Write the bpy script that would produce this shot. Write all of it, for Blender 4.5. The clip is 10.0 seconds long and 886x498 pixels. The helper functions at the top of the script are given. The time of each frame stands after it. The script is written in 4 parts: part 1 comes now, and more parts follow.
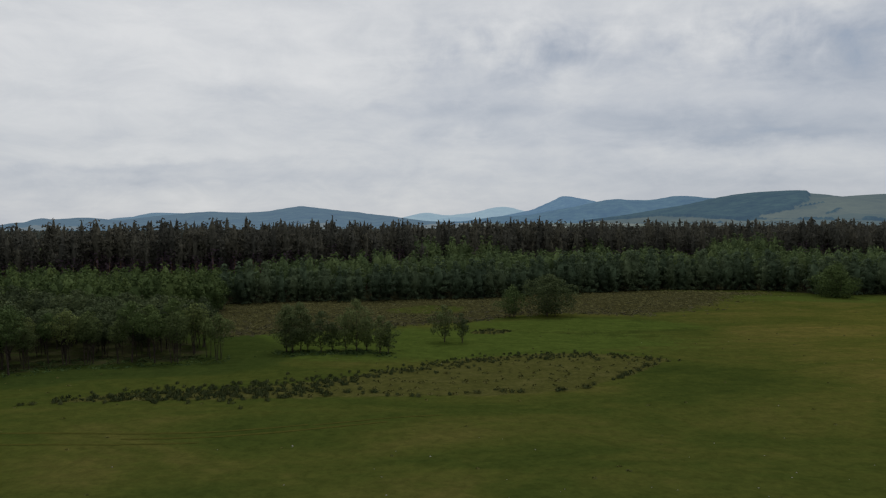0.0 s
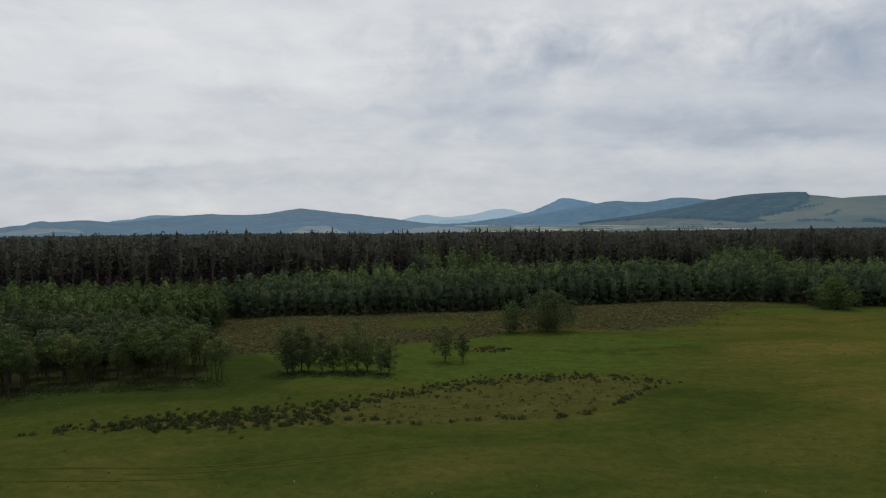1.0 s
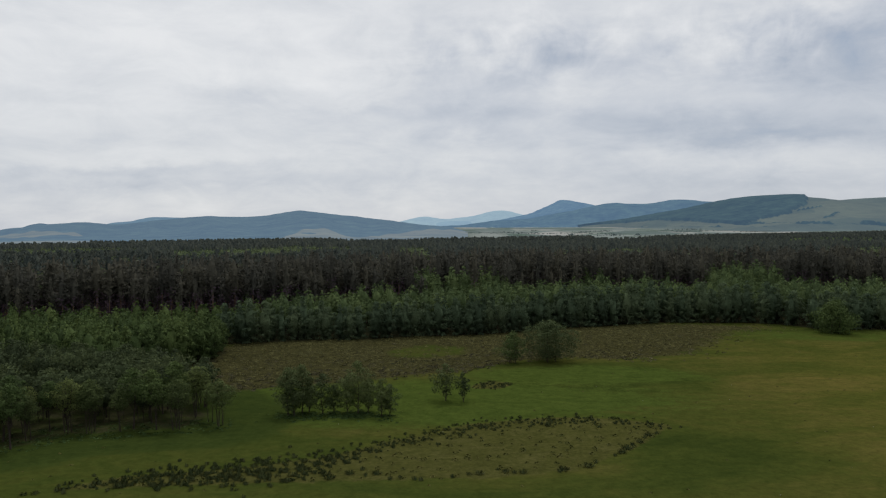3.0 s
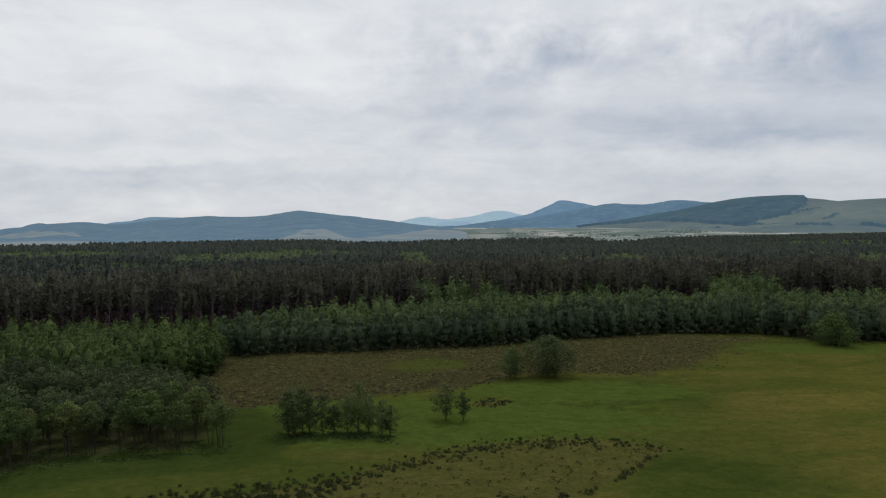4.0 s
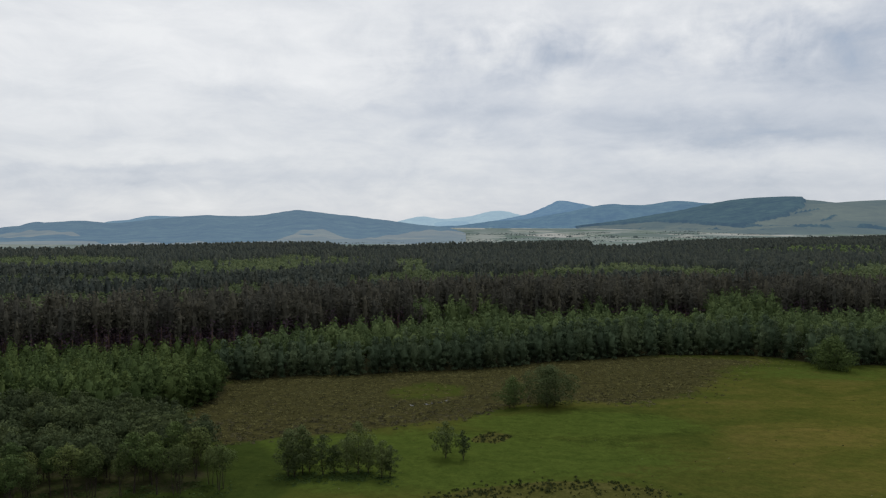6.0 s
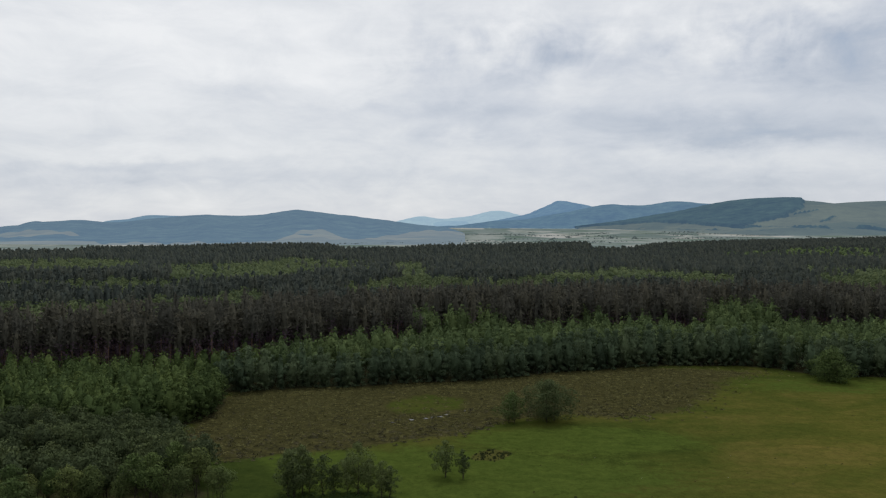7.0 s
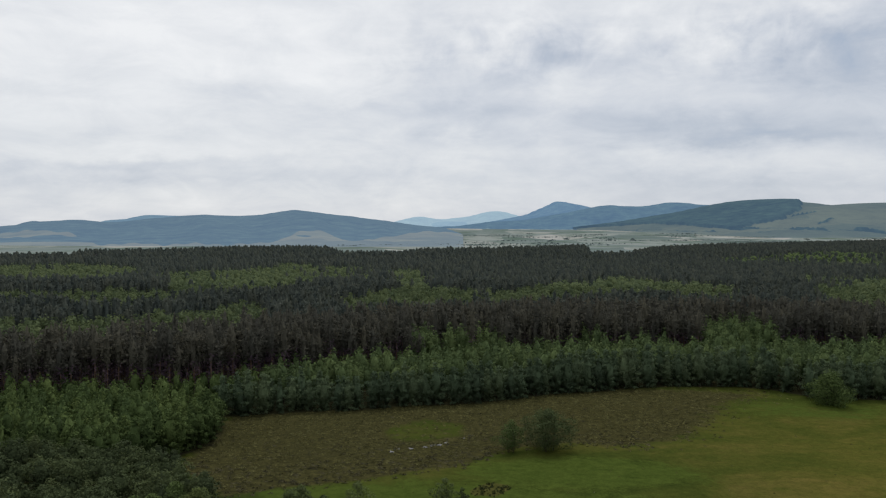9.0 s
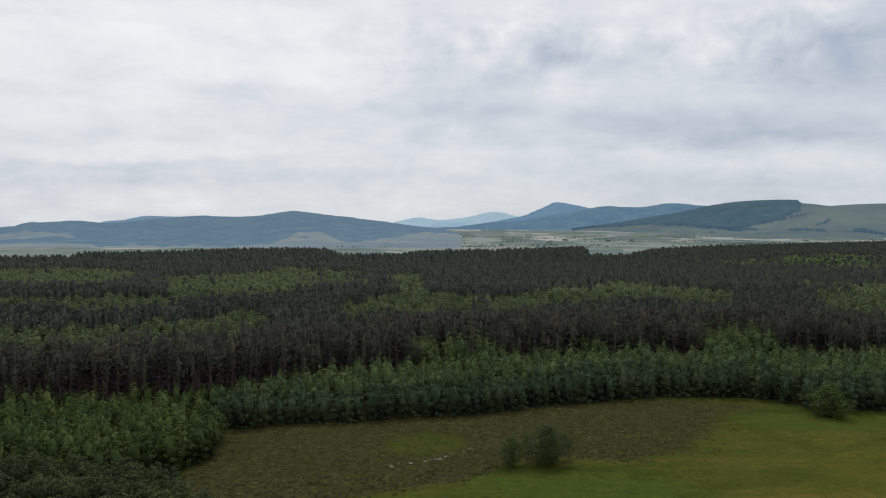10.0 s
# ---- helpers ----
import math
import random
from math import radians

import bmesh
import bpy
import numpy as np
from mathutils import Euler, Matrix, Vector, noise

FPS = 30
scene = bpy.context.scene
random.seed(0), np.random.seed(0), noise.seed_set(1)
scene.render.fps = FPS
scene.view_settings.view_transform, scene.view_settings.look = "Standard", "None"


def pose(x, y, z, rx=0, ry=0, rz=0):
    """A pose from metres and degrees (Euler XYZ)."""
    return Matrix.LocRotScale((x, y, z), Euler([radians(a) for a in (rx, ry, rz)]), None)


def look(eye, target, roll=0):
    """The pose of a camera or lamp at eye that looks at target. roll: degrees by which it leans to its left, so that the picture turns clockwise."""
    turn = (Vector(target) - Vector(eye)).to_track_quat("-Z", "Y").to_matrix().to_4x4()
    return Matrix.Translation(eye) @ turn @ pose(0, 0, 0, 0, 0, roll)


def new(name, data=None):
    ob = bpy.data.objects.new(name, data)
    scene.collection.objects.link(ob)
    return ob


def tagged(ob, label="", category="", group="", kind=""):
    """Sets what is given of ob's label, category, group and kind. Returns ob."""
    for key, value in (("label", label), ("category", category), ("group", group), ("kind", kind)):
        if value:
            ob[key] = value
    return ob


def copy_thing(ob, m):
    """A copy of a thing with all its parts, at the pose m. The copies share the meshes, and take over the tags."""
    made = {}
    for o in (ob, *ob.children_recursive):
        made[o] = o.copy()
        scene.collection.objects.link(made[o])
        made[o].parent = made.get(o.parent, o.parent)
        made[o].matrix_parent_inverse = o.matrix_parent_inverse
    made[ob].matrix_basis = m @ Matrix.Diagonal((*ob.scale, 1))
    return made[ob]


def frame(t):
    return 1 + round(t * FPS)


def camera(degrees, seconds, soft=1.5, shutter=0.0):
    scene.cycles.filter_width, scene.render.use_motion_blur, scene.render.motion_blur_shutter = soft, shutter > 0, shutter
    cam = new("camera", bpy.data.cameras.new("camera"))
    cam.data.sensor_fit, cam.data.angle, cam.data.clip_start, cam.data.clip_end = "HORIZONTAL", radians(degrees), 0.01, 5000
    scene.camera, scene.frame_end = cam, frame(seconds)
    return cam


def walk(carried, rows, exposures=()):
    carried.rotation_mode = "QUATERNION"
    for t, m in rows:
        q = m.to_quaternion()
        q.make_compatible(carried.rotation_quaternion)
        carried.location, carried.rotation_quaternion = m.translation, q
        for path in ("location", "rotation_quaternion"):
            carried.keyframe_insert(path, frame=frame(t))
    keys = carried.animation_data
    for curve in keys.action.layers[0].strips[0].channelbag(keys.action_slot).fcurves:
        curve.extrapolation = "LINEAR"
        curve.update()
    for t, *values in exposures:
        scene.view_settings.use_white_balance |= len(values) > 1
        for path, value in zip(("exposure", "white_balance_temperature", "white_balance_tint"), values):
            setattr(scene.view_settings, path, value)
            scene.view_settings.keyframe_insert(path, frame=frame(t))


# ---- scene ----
cam = camera(60.0, 10.0, soft=1.2)
# seconds, eye, yaw to the left, pitch up, roll
ROWS = [
    (0, -0.277, 2.582, 17.373, -0.128, -1.579, -0.334),
    (0.5, -0.331, 2.591, 18.725, -0.147, -1.514, -0.398),
    (1, -0.388, 2.601, 20.104, -0.166, -1.465, -0.44),
    (1.5, -0.446, 2.611, 21.508, -0.188, -1.431, -0.463),
    (2, -0.505, 2.621, 22.933, -0.21, -1.41, -0.469),
    (2.5, -0.567, 2.631, 24.376, -0.233, -1.4, -0.46),
    (3, -0.63, 2.641, 25.835, -0.257, -1.4, -0.438),
    (3.5, -0.695, 2.651, 27.308, -0.283, -1.408, -0.405),
    (4, -0.762, 2.661, 28.79, -0.309, -1.422, -0.364),
    (4.5, -0.83, 2.67, 30.279, -0.337, -1.441, -0.315),
    (5, -0.901, 2.68, 31.774, -0.366, -1.463, -0.262),
    (5.5, -0.973, 2.69, 33.269, -0.396, -1.487, -0.207),
    (6, -1.047, 2.7, 34.764, -0.427, -1.512, -0.151),
    (6.5, -1.122, 2.71, 36.255, -0.459, -1.535, -0.096),
    (7, -1.2, 2.72, 37.739, -0.492, -1.557, -0.045),
    (7.5, -1.279, 2.73, 39.213, -0.527, -1.575, 0.001),
    (8, -1.36, 2.74, 40.675, -0.562, -1.588, 0.038),
    (8.5, -1.443, 2.749, 42.122, -0.599, -1.595, 0.067),
    (9, -1.527, 2.759, 43.551, -0.636, -1.596, 0.083),
    (9.5, -1.613, 2.769, 44.959, -0.675, -1.589, 0.085),
    (10, -1.701, 2.779, 46.343, -0.715, -1.573, 0.072),
]
walk(cam, [(t, pose(x, y, z, 0, 0, yaw) @ pose(0, 0, 0, 90 + pitch) @ pose(0, 0, 0, 0, 0, roll)) for t, x, y, z, yaw, pitch, roll in ROWS],
     exposures=[(0, -0.25), (1, -0.18), (2.5, -0.1), (5, 0.0), (7.5, 0.04), (10, 0.06)])

# ---- world, sun, exposure ----
SUN_AZ, SUN_EL = radians(9), radians(62)      # azimuth from +y towards +x, elevation
world = bpy.data.worlds.new("overcast_sky")
scene.world = world
world.use_nodes = True
wt = world.node_tree
wt.nodes.clear()


def wire(tree, a, b):
    tree.links.new(a, b)


def node(tree, kind, **values):
    n = tree.nodes.new(kind)
    for key, value in values.items():
        if key in n.inputs:
            n.inputs[key].default_value = value
    return n


def maths(tree, op, a, b=None, clamp=False):
    n = tree.nodes.new("ShaderNodeMath")
    n.operation, n.use_clamp = op, clamp
    for k, v in enumerate((a, b)):
        if v is None:
            continue
        if isinstance(v, (int, float)):
            n.inputs[k].default_value = v
        else:
            tree.links.new(v, n.inputs[k])
    return n.outputs[0]


def ramp(tree, fac, stops):
    n = tree.nodes.new("ShaderNodeValToRGB")
    while len(n.color_ramp.elements) < len(stops):
        n.color_ramp.elements.new(0.5)
    for e, (p, c) in zip(n.color_ramp.elements, stops):
        e.position, e.color = p, (*c, 1)
    tree.links.new(fac, n.inputs[0])
    return n.outputs[0]


def mix(tree, fac, a, b, blend="MIX"):
    n = tree.nodes.new("ShaderNodeMix")
    n.data_type, n.blend_type = "RGBA", blend
    for k, v in ((0, fac), (6, a), (7, b)):
        if isinstance(v, (int, float)):
            n.inputs[k].default_value = v
        elif isinstance(v, tuple):
            n.inputs[k].default_value = (*v, 1)
        else:
            tree.links.new(v, n.inputs[k])
    return n.outputs[2]


def fbm(tree, vector, scale, detail=4, rough=0.55, distortion=0.0):
    n = node(tree, "ShaderNodeTexNoise", Scale=scale, Detail=detail, Roughness=rough, Distortion=distortion)
    if vector is not None:
        tree.links.new(vector, n.inputs["Vector"])
    return n.outputs["Fac"]


# cloud layer laid out on a plane over the land, thinning into Nishita blue in a few gaps
sky = wt.nodes.new("ShaderNodeTexSky")
sky.sky_type, sky.sun_disc, sky.sun_elevation, sky.sun_rotation = "NISHITA", False, SUN_EL, SUN_AZ
clear = node(wt, "ShaderNodeVectorMath")
clear.operation = "SCALE"
wire(wt, sky.outputs[0], clear.inputs[0])
clear.inputs["Scale"].default_value = 0.1
way = wt.nodes.new("ShaderNodeTexCoord").outputs["Generated"]
sep = wt.nodes.new("ShaderNodeSeparateXYZ")
wire(wt, way, sep.inputs[0])
lift = maths(wt, "ADD", maths(wt, "MAXIMUM", sep.outputs[2], 0.0), 0.17)
plane = wt.nodes.new("ShaderNodeCombineXYZ")
wire(wt, maths(wt, "DIVIDE", sep.outputs[0], lift), plane.inputs[0])
wire(wt, maths(wt, "DIVIDE", sep.outputs[1], lift), plane.inputs[1])
shifted = node(wt, "ShaderNodeVectorMath")
shifted.operation = "ADD"
wire(wt, plane.outputs[0], shifted.inputs[0])
shifted.inputs[1].default_value = (3.4, 1.2, 0.0)
cloud_at = shifted.outputs[0]
big = fbm(wt, cloud_at, 0.55, 4, 0.5, 0.2)
small = fbm(wt, cloud_at, 2.6, 8, 0.58, 0.5)
tall = node(wt, "ShaderNodeMapping")
tall.inputs["Scale"].default_value = (1.0, 1.0, 2.3)
wire(wt, way, tall.inputs[0])
lumps = fbm(wt, tall.outputs[0], 9.5, 10, 0.63, 0.5)
flat = node(wt, "ShaderNodeMapping")
flat.inputs["Scale"].default_value = (1.0, 1.0, 8.0)
flat.inputs["Rotation"].default_value = (0, radians(-2.5), 0)
wire(wt, way, flat.inputs[0])
bands = fbm(wt, flat.outputs[0], 3.4, 8, 0.6, 0.4)
# the cloud banks: bearing and height as tangents, half sizes, how much brighter (+) or darker (-), their outlines frayed
fray = node(wt, "ShaderNodeTexNoise", Scale=11.0, Detail=8, Roughness=0.62)
wire(wt, tall.outputs[0], fray.inputs["Vector"])
frayed = node(wt, "ShaderNodeVectorMath")
frayed.operation = "MULTIPLY_ADD"
wire(wt, fray.outputs["Color"], frayed.inputs[0])
frayed.inputs[1].default_value = (0.20, 0.0, 0.06)
ahead = wt.nodes.new("ShaderNodeCombineXYZ")
front = maths(wt, "MAXIMUM", sep.outputs[1], 0.05)
wire(wt, maths(wt, "SUBTRACT", maths(wt, "DIVIDE", sep.outputs[0], front), 0.10), ahead.inputs[0])
wire(wt, maths(wt, "SUBTRACT", maths(wt, "DIVIDE", sep.outputs[2], front), 0.03), ahead.inputs[2])
wire(wt, ahead.outputs[0], frayed.inputs[2])
BANKS = [
    (-0.34, 0.26, 0.24, 0.09, 0.75), (-0.11, 0.195, 0.07, 0.035, 0.55), (0.35, 0.245, 0.035, 0.03, 0.6), (0.50, 0.295, 0.05, 0.012, 0.6),
    (0.51, 0.225, 0.10, 0.055, -1.1), (0.57, 0.24, 0.04, 0.03, -0.5), (0.40, 0.130, 0.20, 0.020, -1.0), (0.46, 0.124, 0.09, 0.007, -0.35),
    (0.36, 0.096, 0.17, 0.013, 0.55), (-0.27, 0.178, 0.09, 0.010, -0.4), (0.00, 0.150, 0.16, 0.012, -0.5), (0.10, 0.22, 0.10, 0.03, -0.5),
    (0.15, 0.183, 0.05, 0.016, 0.45), (0.03, 0.118, 0.015, 0.008, 0.4), (-0.40, 0.098, 0.22, 0.012, 0.3), (-0.44, 0.078, 0.16, 0.007, -0.55),
    (-0.44, 0.063, 0.16, 0.005, -0.4), (-0.12, 0.066, 0.15, 0.013, -0.5), (-0.34, 0.036, 0.10, 0.012, 0.35), (0.02, 0.033, 0.13, 0.018, 0.35),
    (0.40, 0.060, 0.16, 0.010, -0.35), (-0.57, 0.015, 0.05, 0.02, -0.5), (0.20, 0.29, 0.16, 0.018, 0.5)]
heap = maths(wt, "ADD", maths(wt, "MULTIPLY", big, 0.12), maths(wt, "ADD", maths(wt, "MULTIPLY", small, 0.10), maths(wt, "MULTIPLY", bands, 0.12)))
heap = maths(wt, "ADD", heap, maths(wt, "ADD", maths(wt, "MULTIPLY", lumps, 0.28), 0.182))
for across, up, half_w, half_h, gain in BANKS:
    scaled = node(wt, "ShaderNodeVectorMath")
    scaled.operation = "MULTIPLY_ADD"
    wire(wt, frayed.outputs[0], scaled.inputs[0])
    scaled.inputs[1].default_value = (1 / half_w, 0, 1 / half_h)
    scaled.inputs[2].default_value = (-across / half_w, 0, -up / half_h)
    off = node(wt, "ShaderNodeVectorMath")
    off.operation = "DOT_PRODUCT"
    wire(wt, scaled.outputs[0], off.inputs[0])
    wire(wt, scaled.outputs[0], off.inputs[1])
    heap = maths(wt, "ADD", heap, maths(wt, "MULTIPLY", maths(wt, "POWER", 0.45, off.outputs["Value"]), gain * 0.125))
# crisp curls at the broken edges of the high cloud
curl = fbm(wt, way, 21.0, 7, 0.56, 0.35)
for across, up, half_w, half_h in ((0.10, 0.235, 0.17, 0.045), (0.45, 0.25, 0.15, 0.05)):
    gap_x = maths(wt, "DIVIDE", maths(wt, "SUBTRACT", maths(wt, "DIVIDE", sep.outputs[0], front), across), half_w)
    gap_z = maths(wt, "DIVIDE", maths(wt, "SUBTRACT", maths(wt, "DIVIDE", sep.outputs[2], front), up), half_h)
    near_it = maths(wt, "POWER", 0.4, maths(wt, "ADD", maths(wt, "MULTIPLY", gap_x, gap_x), maths(wt, "MULTIPLY", gap_z, gap_z)))
    heap = maths(wt, "ADD", heap, maths(wt, "MULTIPLY", near_it, maths(wt, "MULTIPLY", maths(wt, "SUBTRACT", curl, 0.5), 0.6)))
# heavier cloud towards +x, thinner overhead
heap = maths(wt, "SUBTRACT", heap, maths(wt, "MULTIPLY", sep.outputs[0], 0.07))
heap = maths(wt, "ADD", heap, maths(wt, "MULTIPLY", maths(wt, "SUBTRACT", maths(wt, "MINIMUM", sep.outputs[2], 0.4), 0.14), 0.20))
cloud = ramp(wt, heap, [(0.24, (0.38, 0.445, 0.55)), (0.34, (0.472, 0.518, 0.596)), (0.45, (0.608, 0.64, 0.696)), (0.53, (0.71, 0.731, 0.763)),
                        (0.66, (0.86, 0.868, 0.878))])
# an overcast sky grows brighter towards the zenith
zenith = maths(wt, "ADD", 1.0, maths(wt, "MULTIPLY", maths(wt, "SUBTRACT", sep.outputs[2], 0.32, True), 0.9))
over = node(wt, "ShaderNodeVectorMath")
over.operation = "SCALE"
wire(wt, cloud, over.inputs[0])
wire(wt, zenith, over.inputs["Scale"])
cloud = over.outputs[0]
dome = mix(wt, 0.93, clear.outputs[0], cloud)
back = node(wt, "ShaderNodeBackground", Strength=1.0)
wire(wt, dome, back.inputs[0])
wire(wt, back.outputs[0], wt.nodes.new("ShaderNodeOutputWorld").inputs[0])

sun_data = bpy.data.lights.new("sun", "SUN")
sun_data.energy, sun_data.angle, sun_data.color = 1.5, radians(12), (1.0, 0.97, 0.92)
sun = new("sun", sun_data)
sun.matrix_world = look((0, 0, 300), (-math.sin(SUN_AZ) * math.cos(SUN_EL) * 100, -math.cos(SUN_AZ) * math.cos(SUN_EL) * 100,
                                      300 - math.sin(SUN_EL) * 100))


# ---- materials ----
def material(name, rough=0.9, spec=0.2):
    m = bpy.data.materials.new(name)
    m.use_nodes = True
    t = m.node_tree
    t.nodes.clear()
    out = t.nodes.new("ShaderNodeOutputMaterial")
    b = node(t, "ShaderNodeBsdfPrincipled", Roughness=rough)
    b.inputs["Specular IOR Level"].default_value = spec
    wire(t, b.outputs[0], out.inputs[0])
    return m, t, b, out


def place_of(t):
    return t.nodes.new("ShaderNodeNewGeometry").outputs["Position"]


def attr(t, name):
    n = t.nodes.new("ShaderNodeAttribute")
    n.attribute_name = name
    return n.outputs["Fac"]


def bump(t, b, height, strength, distance):
    n = node(t, "ShaderNodeBump", Strength=strength, Distance=distance)
    wire(t, height, n.inputs["Height"])
    wire(t, n.outputs[0], b.inputs["Normal"])


def foliage(name, dark, mid, light, through_light=0.25, grain=5.0):
    """Leaves: each clump and each tree differs a little."""
    m, t, b, out = material(name, 0.7, 0.03)
    geo = t.nodes.new("ShaderNodeNewGeometry")
    info = t.nodes.new("ShaderNodeObjectInfo")
    r = maths(t, "ADD", maths(t, "MULTIPLY", geo.outputs["Random Per Island"], 0.25),
              maths(t, "MULTIPLY", maths(t, "FRACT", maths(t, "ADD", attr(t, "tint"), info.outputs["Random"])), 0.75))
    col = ramp(t, r, [(0.1, dark), (0.5, mid), (0.95, light)])
    leafy = fbm(t, geo.outputs["Position"], grain, 3, 0.65)
    col = mix(t, 1.0, col, ramp(t, leafy, [(0.34, (0.82, 0.82, 0.84)), (0.5, (1.0, 1.0, 1.0)), (0.68, (1.18, 1.17, 1.14))]), "MULTIPLY")
    wire(t, col, b.inputs["Base Color"])
    bump(t, b, leafy, 0.35, 0.15)
    tr = t.nodes.new("ShaderNodeBsdfTranslucent")
    wire(t, col, tr.inputs[0])
    mx = node(t, "ShaderNodeMixShader", Fac=through_light)
    wire(t, b.outputs[0], mx.inputs[1])
    wire(t, tr.outputs[0], mx.inputs[2])
    wire(t, mx.outputs[0], out.inputs[0])
    return m


def bark(name, dark, light, scale=3.0):
    m, t, b, out = material(name, 0.95, 0.1)
    f = fbm(t, place_of(t), scale, 6, 0.7)
    wire(t, ramp(t, f, [(0.3, dark), (0.7, light)]), b.inputs["Base Color"])
    bump(t, b, f, 0.6, 0.05)
    return m


LEAF = foliage("birch_leaves", (0.0430, 0.0654, 0.0234), (0.0622, 0.0923, 0.0311), (0.0874, 0.1182, 0.0376), 0.3)
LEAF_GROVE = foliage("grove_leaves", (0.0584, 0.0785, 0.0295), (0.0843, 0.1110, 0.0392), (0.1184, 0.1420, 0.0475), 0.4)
# forest face: blue of shade and haze put into the leaf colour
LEAF_COOL = foliage("cool_birch_leaves", (0.0457, 0.0670, 0.0394), (0.0665, 0.0960, 0.0535), (0.0941, 0.1247, 0.0647), 0.3)
LEAF_BELT = foliage("birch_tops", (0.0520, 0.0767, 0.0323), (0.0713, 0.1028, 0.0408), (0.0969, 0.1302, 0.0493), 0.3)
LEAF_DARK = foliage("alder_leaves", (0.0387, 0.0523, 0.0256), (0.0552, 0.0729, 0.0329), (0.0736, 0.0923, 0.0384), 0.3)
LEAF_CLUMP = foliage("young_alder_leaves", (0.0489, 0.0656, 0.0286), (0.0697, 0.0914, 0.0368), (0.0930, 0.1157, 0.0430), 0.35)
LEAF_LIGHT = foliage("young_oak_leaves", (0.0579, 0.0789, 0.0403), (0.0769, 0.1007, 0.0477), (0.0987, 0.1229, 0.0554), 0.32, grain=1.2)
# needles and dead twigs, their colour blued for haze and skylight
NEEDLE = foliage("pine_needles", (0.0360, 0.0457, 0.0419), (0.0490, 0.0586, 0.0498), (0.0666, 0.0740, 0.0579), 0.3, grain=1.0)
NEEDLE_NEAR = foliage("near_pine_needles", (0.0478, 0.0485, 0.0400), (0.0609, 0.0606, 0.0483), (0.0777, 0.0743, 0.0538), 0.35, grain=1.9)
DEAD = foliage("dead_pine_twigs", (0.0763, 0.0546, 0.0710), (0.0996, 0.0703, 0.0893), (0.1273, 0.0893, 0.1056), 0.35, grain=1.9)
# far hedges, the valley haze put into their leaf colour
HAZY_HEDGE = foliage("hazy_hedge_leaves", (0.0966, 0.1305, 0.1302), (0.1314, 0.1709, 0.1682), (0.1739, 0.2211, 0.2130), 0.3)
BARK = bark("dark_bark", (0.018, 0.014, 0.011), (0.052, 0.042, 0.034))
PINE_BARK = bark("pine_bark", (0.06, 0.04, 0.03), (0.20, 0.13, 0.09))
RUSH = foliage("rush_stems", (0.0315, 0.0434, 0.0170), (0.0462, 0.0599, 0.0227), (0.0703, 0.0799, 0.0321), 0.25)
HEATH = foliage("heath_tussocks", (0.0511, 0.0505, 0.0196), (0.0785, 0.0757, 0.0287), (0.1158, 0.1099, 0.0417), 0.35)
# dark leaves of the tufts that stand in for shade under trees
SHADE_TUFT = foliage("shade_tuft_leaves", (0.0195, 0.0337, 0.0114), (0.0325, 0.0563, 0.0178), (0.0520, 0.0825, 0.0260), 0.2)
HEATHER = foliage("dark_heather", (0.0251, 0.0242, 0.0139), (0.0456, 0.0430, 0.0227), (0.0775, 0.0699, 0.0353), 0.2)
TUSSOCK = foliage("coarse_grass", (0.0462, 0.0515, 0.0132), (0.0594, 0.0627, 0.0166), (0.0826, 0.0792, 0.0231), 0.2)


